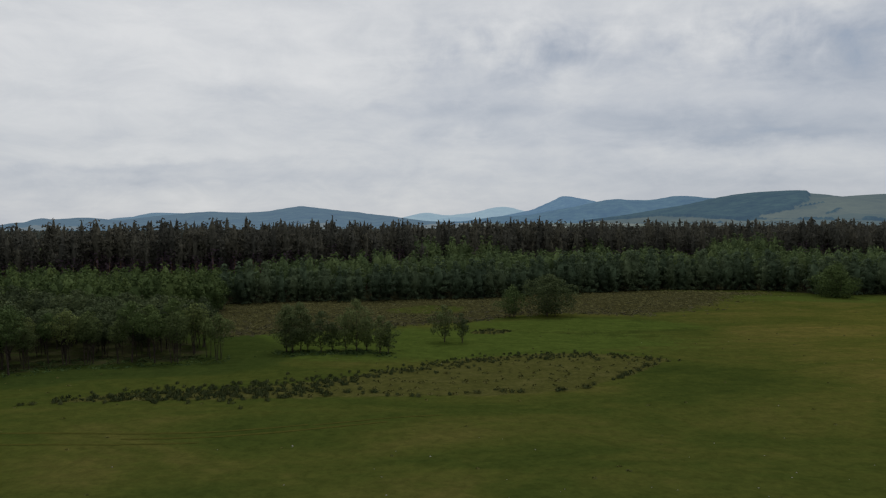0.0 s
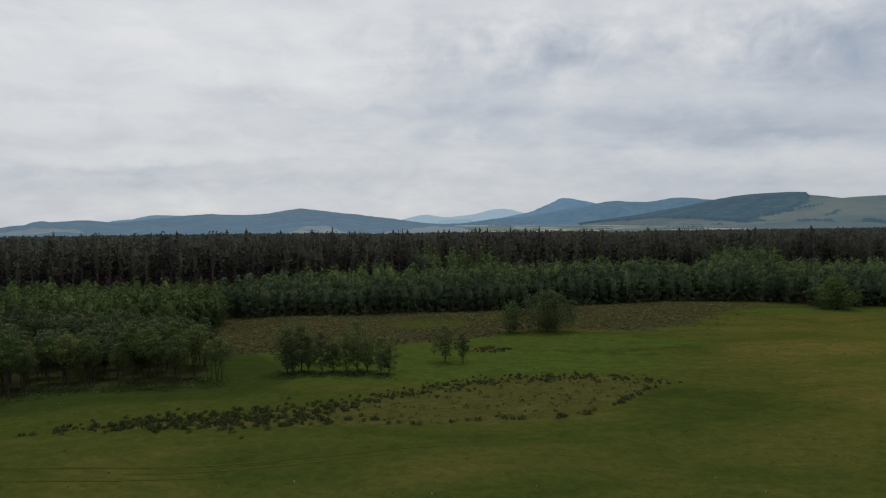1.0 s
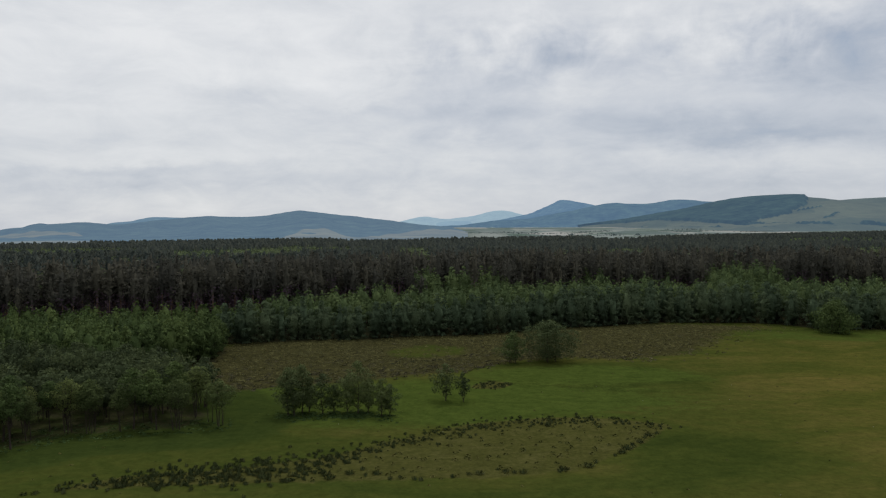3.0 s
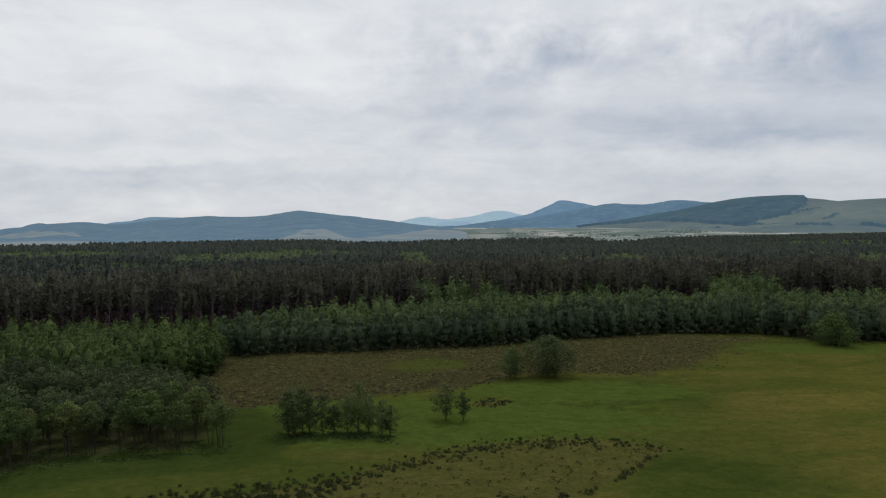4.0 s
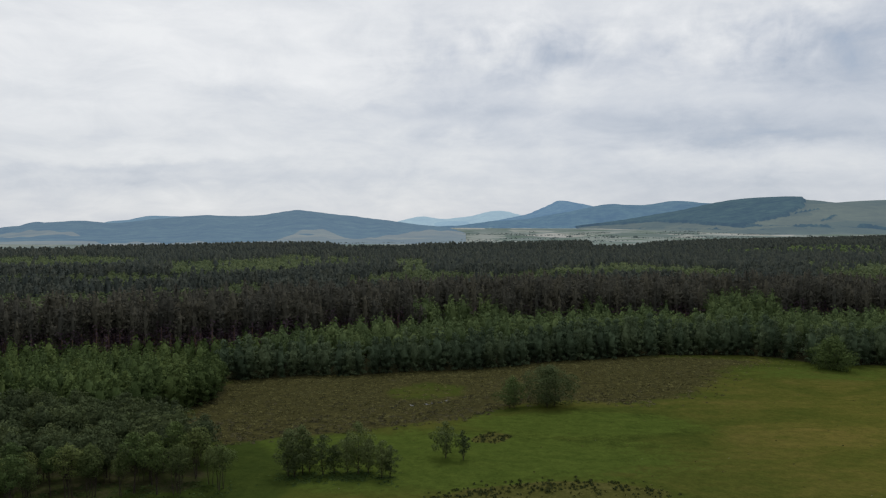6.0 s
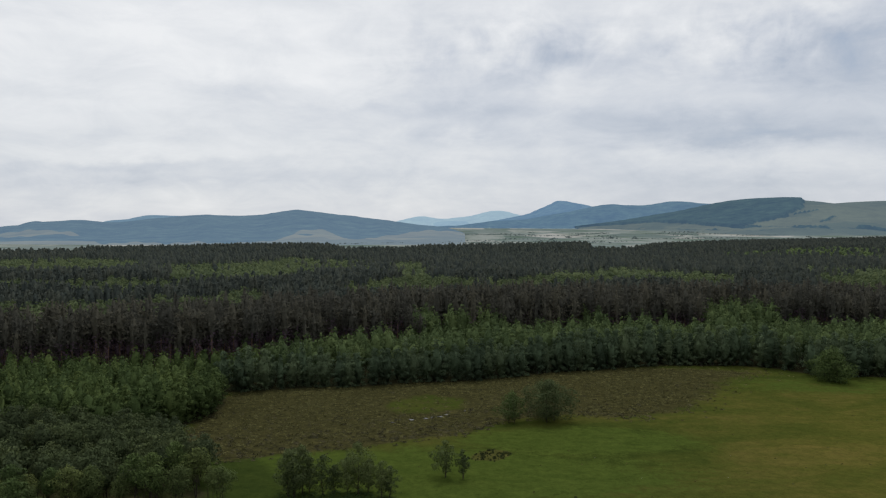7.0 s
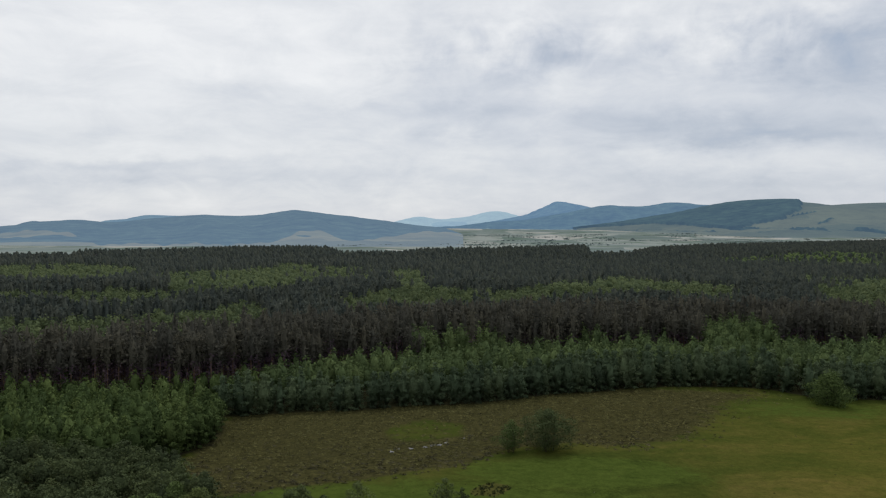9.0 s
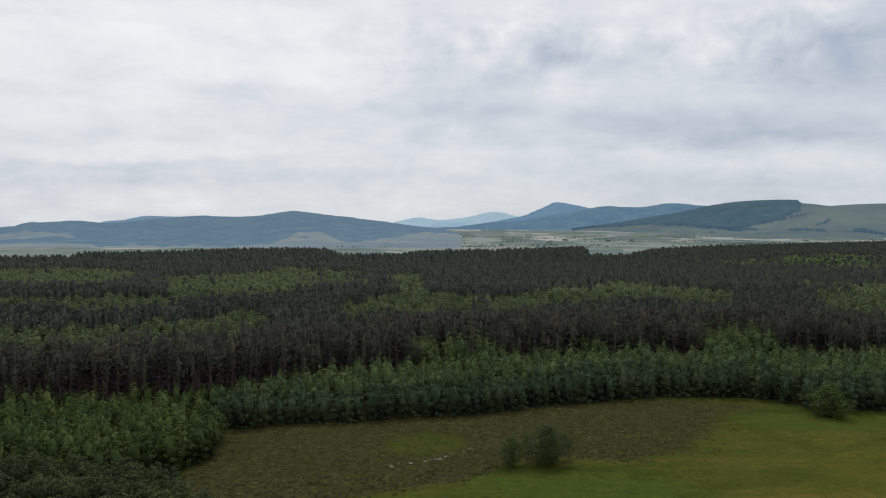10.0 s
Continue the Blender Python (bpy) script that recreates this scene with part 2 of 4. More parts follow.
def ground_material():
    m, t, b, out = material("pasture", 1.0, 0.0)
    p = place_of(t)
    drawn = node(t, "ShaderNodeMapping")
    drawn.inputs["Scale"].default_value = (0.8, 1.35, 1.0)
    drawn.inputs["Rotation"].default_value = (0, 0, radians(12))
    wire(t, p, drawn.inputs[0])
    wide = fbm(t, drawn.outputs[0], 0.045, 6, 0.62, 0.8)
    mid = fbm(t, drawn.outputs[0], 0.3, 7, 0.68, 0.4)
    fine = fbm(t, p, 2.2, 6, 0.7)
    # grazed sward, olive where it is dry
    grass = ramp(t, maths(t, "ADD", maths(t, "MULTIPLY", wide, 0.78), maths(t, "MULTIPLY", mid, 0.22)),
                 [(0.36, (0.0237, 0.0335, 0.0073)), (0.45, (0.0321, 0.042, 0.0088)), (0.54, (0.0418, 0.0478, 0.0105)), (0.66, (0.06, 0.0562, 0.0152))])
    lush = ramp(t, mid, [(0.3, (0.0314, 0.047, 0.0091)), (0.7, (0.046, 0.0627, 0.0124))])
    dry = ramp(t, maths(t, "ADD", maths(t, "MULTIPLY", wide, 0.7), maths(t, "MULTIPLY", mid, 0.3)),
               [(0.37, (0.0426, 0.0503, 0.0096)), (0.5, (0.0606, 0.0598, 0.0127)), (0.63, (0.0885, 0.0727, 0.0191))])
    # bog ground darkened, the shaded gaps between tussocks put into its colour
    clumpy = fbm(t, drawn.outputs[0], 0.9, 5, 0.65, 0.6)
    bog = ramp(t, maths(t, "ADD", maths(t, "MULTIPLY", clumpy, 0.55), maths(t, "ADD", maths(t, "MULTIPLY", mid, 0.25), maths(t, "MULTIPLY", fine, 0.2))),
               [(0.36, (0.0140, 0.0136, 0.0062)), (0.48, (0.0290, 0.0275, 0.0110)), (0.56, (0.0430, 0.0405, 0.0155)), (0.66, (0.0610, 0.0560, 0.0215))])
    wet = ramp(t, maths(t, "ADD", maths(t, "MULTIPLY", mid, 0.5), maths(t, "MULTIPLY", fine, 0.5)),
               [(0.34, (0.0348, 0.037, 0.0098)), (0.5, (0.045, 0.046, 0.0129)), (0.66, (0.0617, 0.0585, 0.0204))])
    litter = ramp(t, fine, [(0.3, (0.018, 0.019, 0.010)), (0.7, (0.040, 0.038, 0.019))])
    # valley fields far off, with distance haze put into their colour as paler blue-grey
    far_map = node(t, "ShaderNodeMapping")
    far_map.inputs["Scale"].default_value = (0.8, 0.5, 1.0)
    wire(t, p, far_map.inputs[0])
    cell = node(t, "ShaderNodeTexVoronoi", Scale=0.006, Randomness=0.9)
    wire(t, far_map.outputs[0], cell.inputs["Vector"])
    hue = t.nodes.new("ShaderNodeSeparateColor")
    wire(t, cell.outputs["Color"], hue.inputs[0])
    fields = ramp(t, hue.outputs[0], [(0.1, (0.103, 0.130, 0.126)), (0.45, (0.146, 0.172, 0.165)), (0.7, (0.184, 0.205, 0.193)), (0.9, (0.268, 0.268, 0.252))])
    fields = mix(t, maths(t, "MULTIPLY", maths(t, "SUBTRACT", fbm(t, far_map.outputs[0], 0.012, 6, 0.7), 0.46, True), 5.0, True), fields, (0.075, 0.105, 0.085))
    jag = maths(t, "MULTIPLY", maths(t, "SUBTRACT", maths(t, "ADD", maths(t, "MULTIPLY", mid, 0.6), maths(t, "MULTIPLY", fine, 0.4)), 0.5), 1.6)

    def zone(name):
        soft = maths(t, "ADD", attr(t, name), jag)
        return maths(t, "MULTIPLY", maths(t, "SUBTRACT", soft, 0.38), 4.0, True)

    col = mix(t, attr(t, "dry"), grass, dry)
    col = mix(t, zone("lush"), col, lush)
    # shade before the grove put into the grass colour as a darker green
    grove_shade = ramp(t, mid, [(0.3, (0.0190, 0.0290, 0.0070)), (0.7, (0.0290, 0.0405, 0.0092))])
    col = mix(t, zone("grove_shade"), col, grove_shade)
    col = mix(t, zone("marsh"), col, wet)
    col = mix(t, zone("bog"), col, bog)
    col = mix(t, zone("wood"), col, litter)
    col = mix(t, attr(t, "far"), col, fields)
    # small scale mottling of blades and droppings
    col = mix(t, 0.4, col, ramp(t, fine, [(0.3, (0.55, 0.55, 0.5)), (0.5, (1, 1, 1)), (0.7, (1.3, 1.25, 1.2))]), "MULTIPLY")
    patchy = fbm(t, p, 0.75, 4, 0.6, 0.6)
    col = mix(t, maths(t, "SUBTRACT", 1.0, attr(t, "far")), col, mix(t, 1.0, col, ramp(t, patchy, [(0.36, (0.87, 0.88, 0.87)), (0.5, (1, 1, 1)), (0.66, (1.12, 1.11, 1.09))]), "MULTIPLY"))
    wire(t, col, b.inputs["Base Color"])
    bump(t, b, maths(t, "ADD", fine, maths(t, "MULTIPLY", mid, 2.0)), 0.5, 0.12)
    return m


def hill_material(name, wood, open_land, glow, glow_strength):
    """Far hills seen through many kilometres of air: woods and open land, with the air's pale blue haze painted in as a
    surface glow.
    """
    m, t, b, out = material(name, 1.0, 0.0)
    p = place_of(t)
    woods = fbm(t, p, 0.0045, 7, 0.65, 0.6)
    grain = fbm(t, p, 0.03, 6, 0.75)
    trees = ramp(t, grain, [(0.3, tuple(c * 0.55 for c in wood)), (0.7, tuple(c * 1.45 for c in wood))])
    bumpy = fbm(t, p, 0.009, 6, 0.6, 0.4)
    trees = mix(t, 0.4, trees, ramp(t, bumpy, [(0.35, (0.45, 0.45, 0.5)), (0.65, (1.7, 1.6, 1.5))]), "MULTIPLY")
    land = ramp(t, maths(t, "ADD", maths(t, "MULTIPLY", grain, 0.5), maths(t, "MULTIPLY", woods, 0.5)),
                [(0.35, tuple(c * 0.75 for c in open_land)), (0.65, tuple(c * 1.2 for c in open_land))])
    cell = node(t, "ShaderNodeTexVoronoi", Scale=0.0075, Randomness=0.9)
    drawn = node(t, "ShaderNodeMapping")
    drawn.inputs["Scale"].default_value = (0.7, 0.55, 1.0)
    wire(t, p, drawn.inputs[0])
    wire(t, drawn.outputs[0], cell.inputs["Vector"])
    hue = t.nodes.new("ShaderNodeSeparateColor")
    wire(t, cell.outputs["Color"], hue.inputs[0])
    land = mix(t, 1.0, land, ramp(t, hue.outputs[0], [(0.1, (0.86, 0.9, 0.9)), (0.5, (1.0, 1.0, 1.0)), (0.9, (1.16, 1.12, 1.08))]), "MULTIPLY")
    f = maths(t, "ADD", attr(t, "open"), maths(t, "MULTIPLY", maths(t, "SUBTRACT", woods, 0.5), 1.3))
    f = maths(t, "ADD", f, maths(t, "MULTIPLY", maths(t, "SUBTRACT", grain, 0.5), 1.1))
    f = maths(t, "MULTIPLY", maths(t, "SUBTRACT", f, 0.45), 6.0, True)
    wire(t, mix(t, f, trees, land), b.inputs["Base Color"])
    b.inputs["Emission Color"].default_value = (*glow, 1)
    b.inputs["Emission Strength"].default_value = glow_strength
    bump(t, b, grain, 0.4, 10.0)
    return m


GROUND = ground_material()

# ---- mesh helpers ----
rng = np.random.default_rng(7)


def mesh_of(name, verts, quads, mats, index=None, tint=None, smooth=False, normals=None):
    """A mesh from arrays of corners and four-sided faces."""
    me = bpy.data.meshes.new(name)
    verts, quads = np.asarray(verts, np.float32), np.asarray(quads, np.int32)
    me.vertices.add(len(verts))
    me.vertices.foreach_set("co", verts.ravel())
    me.loops.add(quads.size)
    me.loops.foreach_set("vertex_index", quads.ravel())
    me.polygons.add(len(quads))
    me.polygons.foreach_set("loop_start", np.arange(0, quads.size, 4, dtype=np.int32))
    for m in mats:
        me.materials.append(m)
    if index is not None:
        me.polygons.foreach_set("material_index", np.asarray(index, np.int32))
    me.update(calc_edges=True)
    if tint is not None:
        me.attributes.new("tint", "FLOAT", "POINT").data.foreach_set("value", np.asarray(tint, np.float32))
    if smooth or normals is not None:
        me.polygons.foreach_set("use_smooth", np.ones(len(quads), bool))
    if normals is not None:
        me.normals_split_custom_set_from_vertices(np.asarray(normals, np.float32).tolist())
    return me


def unit(v):
    return v / np.maximum(np.linalg.norm(v, axis=-1, keepdims=True), 1e-9)


def cards(centre, facing, size, fold=0.25, long=1.5):
    """Clumps of leaves: folded four-cornered blades about the given centres."""
    n = len(centre)
    side = unit(np.cross(facing, unit(rng.normal(size=(n, 3)))))
    along = np.cross(facing, side)
    s = (size * rng.uniform(0.6, 1.3, n))[:, None] if np.ndim(size) == 0 else size[:, None]
    a, b = side * s * 0.5, along * s * 0.5 * long
    k = facing * s * fold
    v = np.stack([centre - b - k, centre + a * rng.uniform(0.6, 1.2, (n, 1)), centre + b - k * rng.uniform(-1, 1, (n, 1)), centre - a], 1).reshape(-1, 3)
    return v, np.arange(4 * n, dtype=np.int32).reshape(n, 4)


def rounded(v, q, normal):
    """Leaf cards that catch the light as part of a rounded bough: one outward way for each card, its face turned that way."""
    c = v.reshape(-1, 4, 3)
    face = np.cross(c[:, 2] - c[:, 0], c[:, 3] - c[:, 1])
    back = (face * normal).sum(1) < 0
    q = q.copy()
    q[back] = q[back][:, ::-1]
    return v, q, np.repeat(normal, 4, 0)


def tube(points, radii, sides=6):
    """A tapered round limb along the points."""
    points, rings = np.asarray(points, float), []
    for k, (p, r) in enumerate(zip(points, radii)):
        d = unit(points[min(k + 1, len(points) - 1)] - points[max(k - 1, 0)])
        s = unit(np.cross(d, (0.3, 0.9, 0.1)))
        u = np.cross(d, s)
        a = np.linspace(0, 2 * np.pi, sides, endpoint=False)
        rings.append(p + r * (np.cos(a)[:, None] * s + np.sin(a)[:, None] * u))
    v = np.concatenate(rings)
    q = [(k * sides + i, k * sides + (i + 1) % sides, (k + 1) * sides + (i + 1) % sides, (k + 1) * sides + i)
         for k in range(len(points) - 1) for i in range(sides)]
    return v, np.array(q, np.int32)


def join(parts):
    """Joins (verts, quads, material index, outward ways) sets; a set without outward ways keeps its own shading."""
    vs, qs, ms, ns, n = [], [], [], [], 0
    for v, q, k, *way in parts:
        vs.append(v), qs.append(q + n), ms.append(np.full(len(q), k, np.int32)), ns.append(way[0] if way else np.zeros((len(v), 3)))
        n += len(v)
    return np.concatenate(vs), np.concatenate(qs), np.concatenate(ms), np.concatenate(ns)


def scatter(template, at, scale, spin, stretch=None):
    """Many copies of a template (verts, quads, index, outward ways) in one set of arrays, with a tint for each copy."""
    v, q, k, o = template
    n, m = len(at), len(v)
    c, s = np.cos(spin)[:, None], np.sin(spin)[:, None]
    wide = scale if stretch is None else scale * stretch
    x = (v[None, :, 0] * c - v[None, :, 1] * s) * wide[:, None]
    y = (v[None, :, 0] * s + v[None, :, 1] * c) * wide[:, None]
    z = v[None, :, 2] * scale[:, None]
    out = np.stack([x, y, z], -1) + at[:, None, :]
    way = np.stack([o[None, :, 0] * c - o[None, :, 1] * s, o[None, :, 0] * s + o[None, :, 1] * c, np.repeat(o[None, :, 2], n, 0)], -1)
    quads = q[None] + (np.arange(n) * m)[:, None, None]
    return out.reshape(-1, 3), quads.reshape(-1, 4), np.tile(k, n), np.repeat(rng.random(n), m), way.reshape(-1, 3)


def gather(sets):
    vs, qs, ks, ts, ws, n = [], [], [], [], [], 0
    for v, q, k, t, w in sets:
        vs.append(v), qs.append(q + n), ks.append(k), ts.append(t), ws.append(w)
        n += len(v)
    return np.concatenate(vs), np.concatenate(qs), np.concatenate(ks), np.concatenate(ts), np.concatenate(ws)


def part(name, data, parent, label=""):
    ob = new(name, data)
    ob.parent = parent
    return tagged(ob, label)


# ---- the plan ----
def inside(px, py, poly):
    poly, hit = np.asarray(poly, float), np.zeros(np.shape(px), bool)
    for (x0, y0), (x1, y1) in zip(poly, np.roll(poly, -1, 0)):
        if y0 != y1:
            hit ^= ((y0 > py) != (y1 > py)) & (px < (x1 - x0) * (py - y0) / (y1 - y0) + x0)
    return hit


def signed(px, py, poly):
    """Metres inside (plus) or outside (minus) a polygon."""
    poly, d = np.asarray(poly, float), np.full(np.shape(px), 1e9)
    for a, b in zip(poly, np.roll(poly, -1, 0)):
        e = b - a
        u = np.clip(((px - a[0]) * e[0] + (py - a[1]) * e[1]) / (e @ e), 0, 1)
        d = np.minimum(d, np.hypot(px - a[0] - u * e[0], py - a[1] - u * e[1]))
    return np.where(inside(px, py, poly), d, -d)


EDGE_X = [-260, -130, -50, -43, -30, -20, -11, 3, 18, 34, 50, 66, 81, 91, 96, 104, 130, 260]
EDGE_Y = [176, 177, 177, 178, 181.5, 184, 187.5, 190, 195.5, 202, 207, 210, 210.5, 205, 196, 195, 194, 190]
PINE_X = [-260, -110, -60, -30, 0, 40, 75, 120, 260]
PINE_Y = [186, 183, 188, 211, 226, 238, 243, 240, 236]
WOOD = [(-140, 136), (-77, 137), (-62, 138), (-51, 145), (-46, 155), (-46, 165), (-49, 177), (-49, 184), (-140, 186)]
GROVE = [(-120, 84), (-66, 86), (-52.5, 93), (-47, 99.5), (-39, 102.5), (-31, 104), (-32.5, 112), (-38, 121), (-44, 131), (-52, 136), (-66, 137), (-120, 137)]
BOG = [(-46, 140), (-36, 127), (-25, 131.5), (-14, 134.5), (-6.5, 138), (1.6, 141.5), (7, 147), (12, 152), (26, 157.5), (36, 154.5),
       (47, 154), (56, 157.5), (64, 169), (75, 187), (90, 200), (90, 208), (50, 214), (0, 199), (-45, 184), (-50, 165)]
BOG_GREEN = [(-13, 163), (-11.5, 172), (-3, 178), (6, 172), (6, 163), (-0.5, 158.5), (-9.5, 157)]
BOG_ISLAND = [(4.5, 127.5), (8, 132), (11.5, 130.3), (8.5, 125.2), (5, 125.6)]
MARSH = [(-40, 78), (-34, 84), (-25, 86), (-14, 90), (-7, 97), (3, 104.5), (16, 107), (24, 106), (30, 103), (23, 93), (15, 85.5), (3, 82.5), (-12, 81.5), (-26, 81)]


def smooth(a, b, v):
    u = np.clip((v - a) / (b - a), 0, 1)
    return u * u * (3 - 2 * u)


def height(x, y):
    x, y = np.asarray(x, float), np.asarray(y, float)
    r = np.hypot(x, y)
    near = 0.22 * np.sin(x * 0.06 + 1.3) * np.cos(y * 0.05) + 0.12 * np.sin(x * 0.17 + y * 0.11) - 0.15 * smooth(18, 0, np.abs(signed_marsh(x, y)))
    return near * smooth(900, 250, r) + 40 * smooth(1700, 4100, r)


def signed_marsh(x, y):
    return np.hypot((x + 4) / 1.9, y - 93) - 6


def axis_steps(lo, hi, step, far):
    out, d = list(np.arange(lo, hi + step, step)), step
    up, down = out[-1], out[0]
    tail, head = [], []
    while up < far:
        d *= 1.16
        up += d
        tail.append(up)
    d = step
    while down > -far:
        d *= 1.16
        down -= d
        head.append(down)
    return np.array(head[::-1] + out + tail)


def build_ground():
    xs, ys = axis_steps(-130, 130, 1.35, 4900), axis_steps(40, 216, 1.35, 4900)
    gx, gy = np.meshgrid(xs, ys)
    v = np.stack([gx, gy, height(gx, gy)], -1).reshape(-1, 3)
    nx, ny = len(xs), len(ys)
    i = (np.arange(ny - 1)[:, None] * nx + np.arange(nx - 1)[None]).ravel()
    me = mesh_of("ground", v, np.stack([i, i + 1, i + nx + 1, i + nx], 1), [GROUND], smooth=True)
    x, y = v[:, 0], v[:, 1]
    edge = np.interp(x, EDGE_X, EDGE_Y)
    bog = smooth(-4.5, 3.5 + 13 * smooth(30, 55, x), signed(x, y, BOG))
    marsh = np.maximum(0.9 * smooth(-1.5, 1.5, signed(x, y, MARSH)), smooth(-1.6, 1.2, signed(x, y, BOG_ISLAND)))
    bog = bog * (1 - 0.62 * smooth(-3, 3, signed(x, y, BOG_GREEN)))
    # greener sward round the trees and along the bog
    lush = smooth(26, 6, np.hypot((x + 12) / 3.2, y - 118)) * 0.85
    lush = np.maximum(lush, 0.75 * smooth(16, 4, np.hypot((x - 25) / 2.4, y - 138)))
    lush = np.maximum(lush, 0.3 * smooth(-3, 3, signed(x, y, BOG_GREEN)))
    lush = np.maximum(lush, 0.6 * smooth(20, 4, np.hypot((x - 90) / 2.0, y - 185)))
    # grove's shade painted on the ground, reaching some way out from its edge
    grove_shade = 1.0 * smooth(-17, -3, signed(x, y, GROVE))
    wood = np.maximum(smooth(-1, 3, y - edge), smooth(-1.5, 2, signed(x, y, WOOD)))
    wood = np.maximum(wood, 0.55 * smooth(-2.5, 3, signed(x, y, GROVE)))
    wood = wood * (1 - smooth(1050, 1300, y + 0.25 * np.abs(x)))
    dry = smooth(18, 72, x - (y - 60) * 0.15) * smooth(210, 130, y)
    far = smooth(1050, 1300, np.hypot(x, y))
    for name, values in (("bog", bog), ("marsh", marsh), ("lush", lush), ("wood", wood), ("grove_shade", grove_shade), ("dry", dry), ("far", far)):
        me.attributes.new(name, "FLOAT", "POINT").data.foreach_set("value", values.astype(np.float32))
    return tagged(new("ground", me), "grazed green and olive pasture with brown bog and valley fields", "ground", kind="structure")


build_ground()


# ---- far hills ----
def hill(name, depth, start, step, tops, run, mat, label, relief=9.0, steps=(260, 44), open_at=None, canopy=0.0, straight=False):
    """A ridge across the view at a depth: its height at every step metres from start, sloping to the valley over run metres.
    open_at(x, u): how far the land is open rather than wooded, u from the ridge (0) to the foot (1)."""
    tops = np.asarray(tops, float)
    xs, u = np.linspace(start, start + step * (len(tops) - 1), steps[0]), np.linspace(-0.06, 1.15, steps[1])
    weight = np.exp(-((xs[:, None] - start - step * np.arange(len(tops))) / (0.62 * step)) ** 2)
    top = (weight * tops).sum(1) / weight.sum(1)
    gx, gu = np.meshgrid(xs, u)
    front = np.clip(1 - np.abs(gu), 0, 1) ** 1.05 if straight else np.cos(np.clip(gu, -0.06, 1) * np.pi / 2) ** 1.25
    bumps = np.array([[noise.fractal(Vector((a / 240, b * run / (1500 if straight else 400), depth * 0.01)), 1.0, 2.1, 3 if straight else 6) for a in xs] for b in u])
    bare = np.full(gx.shape, 0.1) if open_at is None else open_at(gx, gu)
    z = top[None] * front + relief * bumps * smooth(0.02, 0.35, gu) * np.clip(front * 2, 0, 1) + 1.6 * bumps * smooth(0.3, 0.0, gu)
    z = z + canopy * (1 - smooth(-0.2, 0.4, bare))
    gy = depth - gu * run * (1.0 if straight else np.clip(top / 55, 0.2, 1)[None])
    if straight:
        gx = gx * gy / depth
    v = np.stack([gx, gy, height(gx, gy) + z + (2.0 - 5.5 * front if straight else -3.5) - 12 * smooth(0.96, 1.12, gu)], -1).reshape(-1, 3)
    nx, ny = len(xs), len(u)
    i = (np.arange(ny - 1)[:, None] * nx + np.arange(nx - 1)[None]).ravel()
    me = mesh_of(name, v, np.stack([i, i + nx, i + nx + 1, i + 1], 1), [mat], smooth=True)
    me.attributes.new("open", "FLOAT", "POINT").data.foreach_set("value", bare.ravel().astype(np.float32))
    return tagged(new(name, me), label, "hill", kind="structure")


# blue haze that the hill surfaces themselves give off as glow
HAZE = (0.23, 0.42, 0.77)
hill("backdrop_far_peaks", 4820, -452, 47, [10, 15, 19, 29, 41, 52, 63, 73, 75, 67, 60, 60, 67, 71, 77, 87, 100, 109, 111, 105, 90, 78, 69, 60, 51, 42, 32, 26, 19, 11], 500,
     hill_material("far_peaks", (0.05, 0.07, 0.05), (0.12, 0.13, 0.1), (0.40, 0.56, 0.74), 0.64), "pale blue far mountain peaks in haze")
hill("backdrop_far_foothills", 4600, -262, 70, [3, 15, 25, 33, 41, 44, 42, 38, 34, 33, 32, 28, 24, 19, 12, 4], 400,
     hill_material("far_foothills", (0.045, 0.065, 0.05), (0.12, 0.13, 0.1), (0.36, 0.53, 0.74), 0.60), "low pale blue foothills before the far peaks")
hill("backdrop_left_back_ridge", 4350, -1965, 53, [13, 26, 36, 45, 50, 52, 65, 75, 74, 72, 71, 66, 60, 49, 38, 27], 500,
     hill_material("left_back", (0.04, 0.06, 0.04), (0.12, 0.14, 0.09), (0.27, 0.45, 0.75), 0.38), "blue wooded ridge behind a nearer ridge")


def left_open(x, u):
    """Fields on the foot of the long ridge: a patch at its far end, a clearing near its tail, and open ground beyond the tail."""
    way = x / 4050
    wave = 0.015 * np.sin(x * 0.021) + 0.012 * np.sin(x * 0.057 + 1)
    low_edge = np.interp(way, [-0.6, -0.51, -0.475, -0.44, -0.235, -0.205, -0.18, -0.155, -0.135, -0.12, -0.095, -0.075, -0.03, 0.04],
                         [0.66, 0.66, 0.72, 0.965, 0.965, 0.90, 0.79, 0.75, 0.77, 0.88, 0.90, 0.80, 0.62, 0.5])
    wooded_foot = smooth(0.80, 0.83, u + wave) * smooth(0.95, 0.92, u) * smooth(-0.40, -0.45, way)
    copse = np.exp(-((way + 0.17) / 0.012) ** 2 - ((u - 0.85) / 0.02) ** 2)
    return -0.3 + 1.2 * smooth(-0.015, 0.015, u - low_edge - wave) - 1.1 * wooded_foot - 0.9 * copse


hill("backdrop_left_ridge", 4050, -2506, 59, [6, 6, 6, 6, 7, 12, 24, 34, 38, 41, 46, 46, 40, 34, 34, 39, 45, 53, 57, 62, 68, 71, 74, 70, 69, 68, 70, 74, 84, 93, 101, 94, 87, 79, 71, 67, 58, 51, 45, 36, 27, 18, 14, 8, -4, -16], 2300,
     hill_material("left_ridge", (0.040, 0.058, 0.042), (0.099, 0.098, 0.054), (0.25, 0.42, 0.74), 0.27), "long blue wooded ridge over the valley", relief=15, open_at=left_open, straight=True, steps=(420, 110))
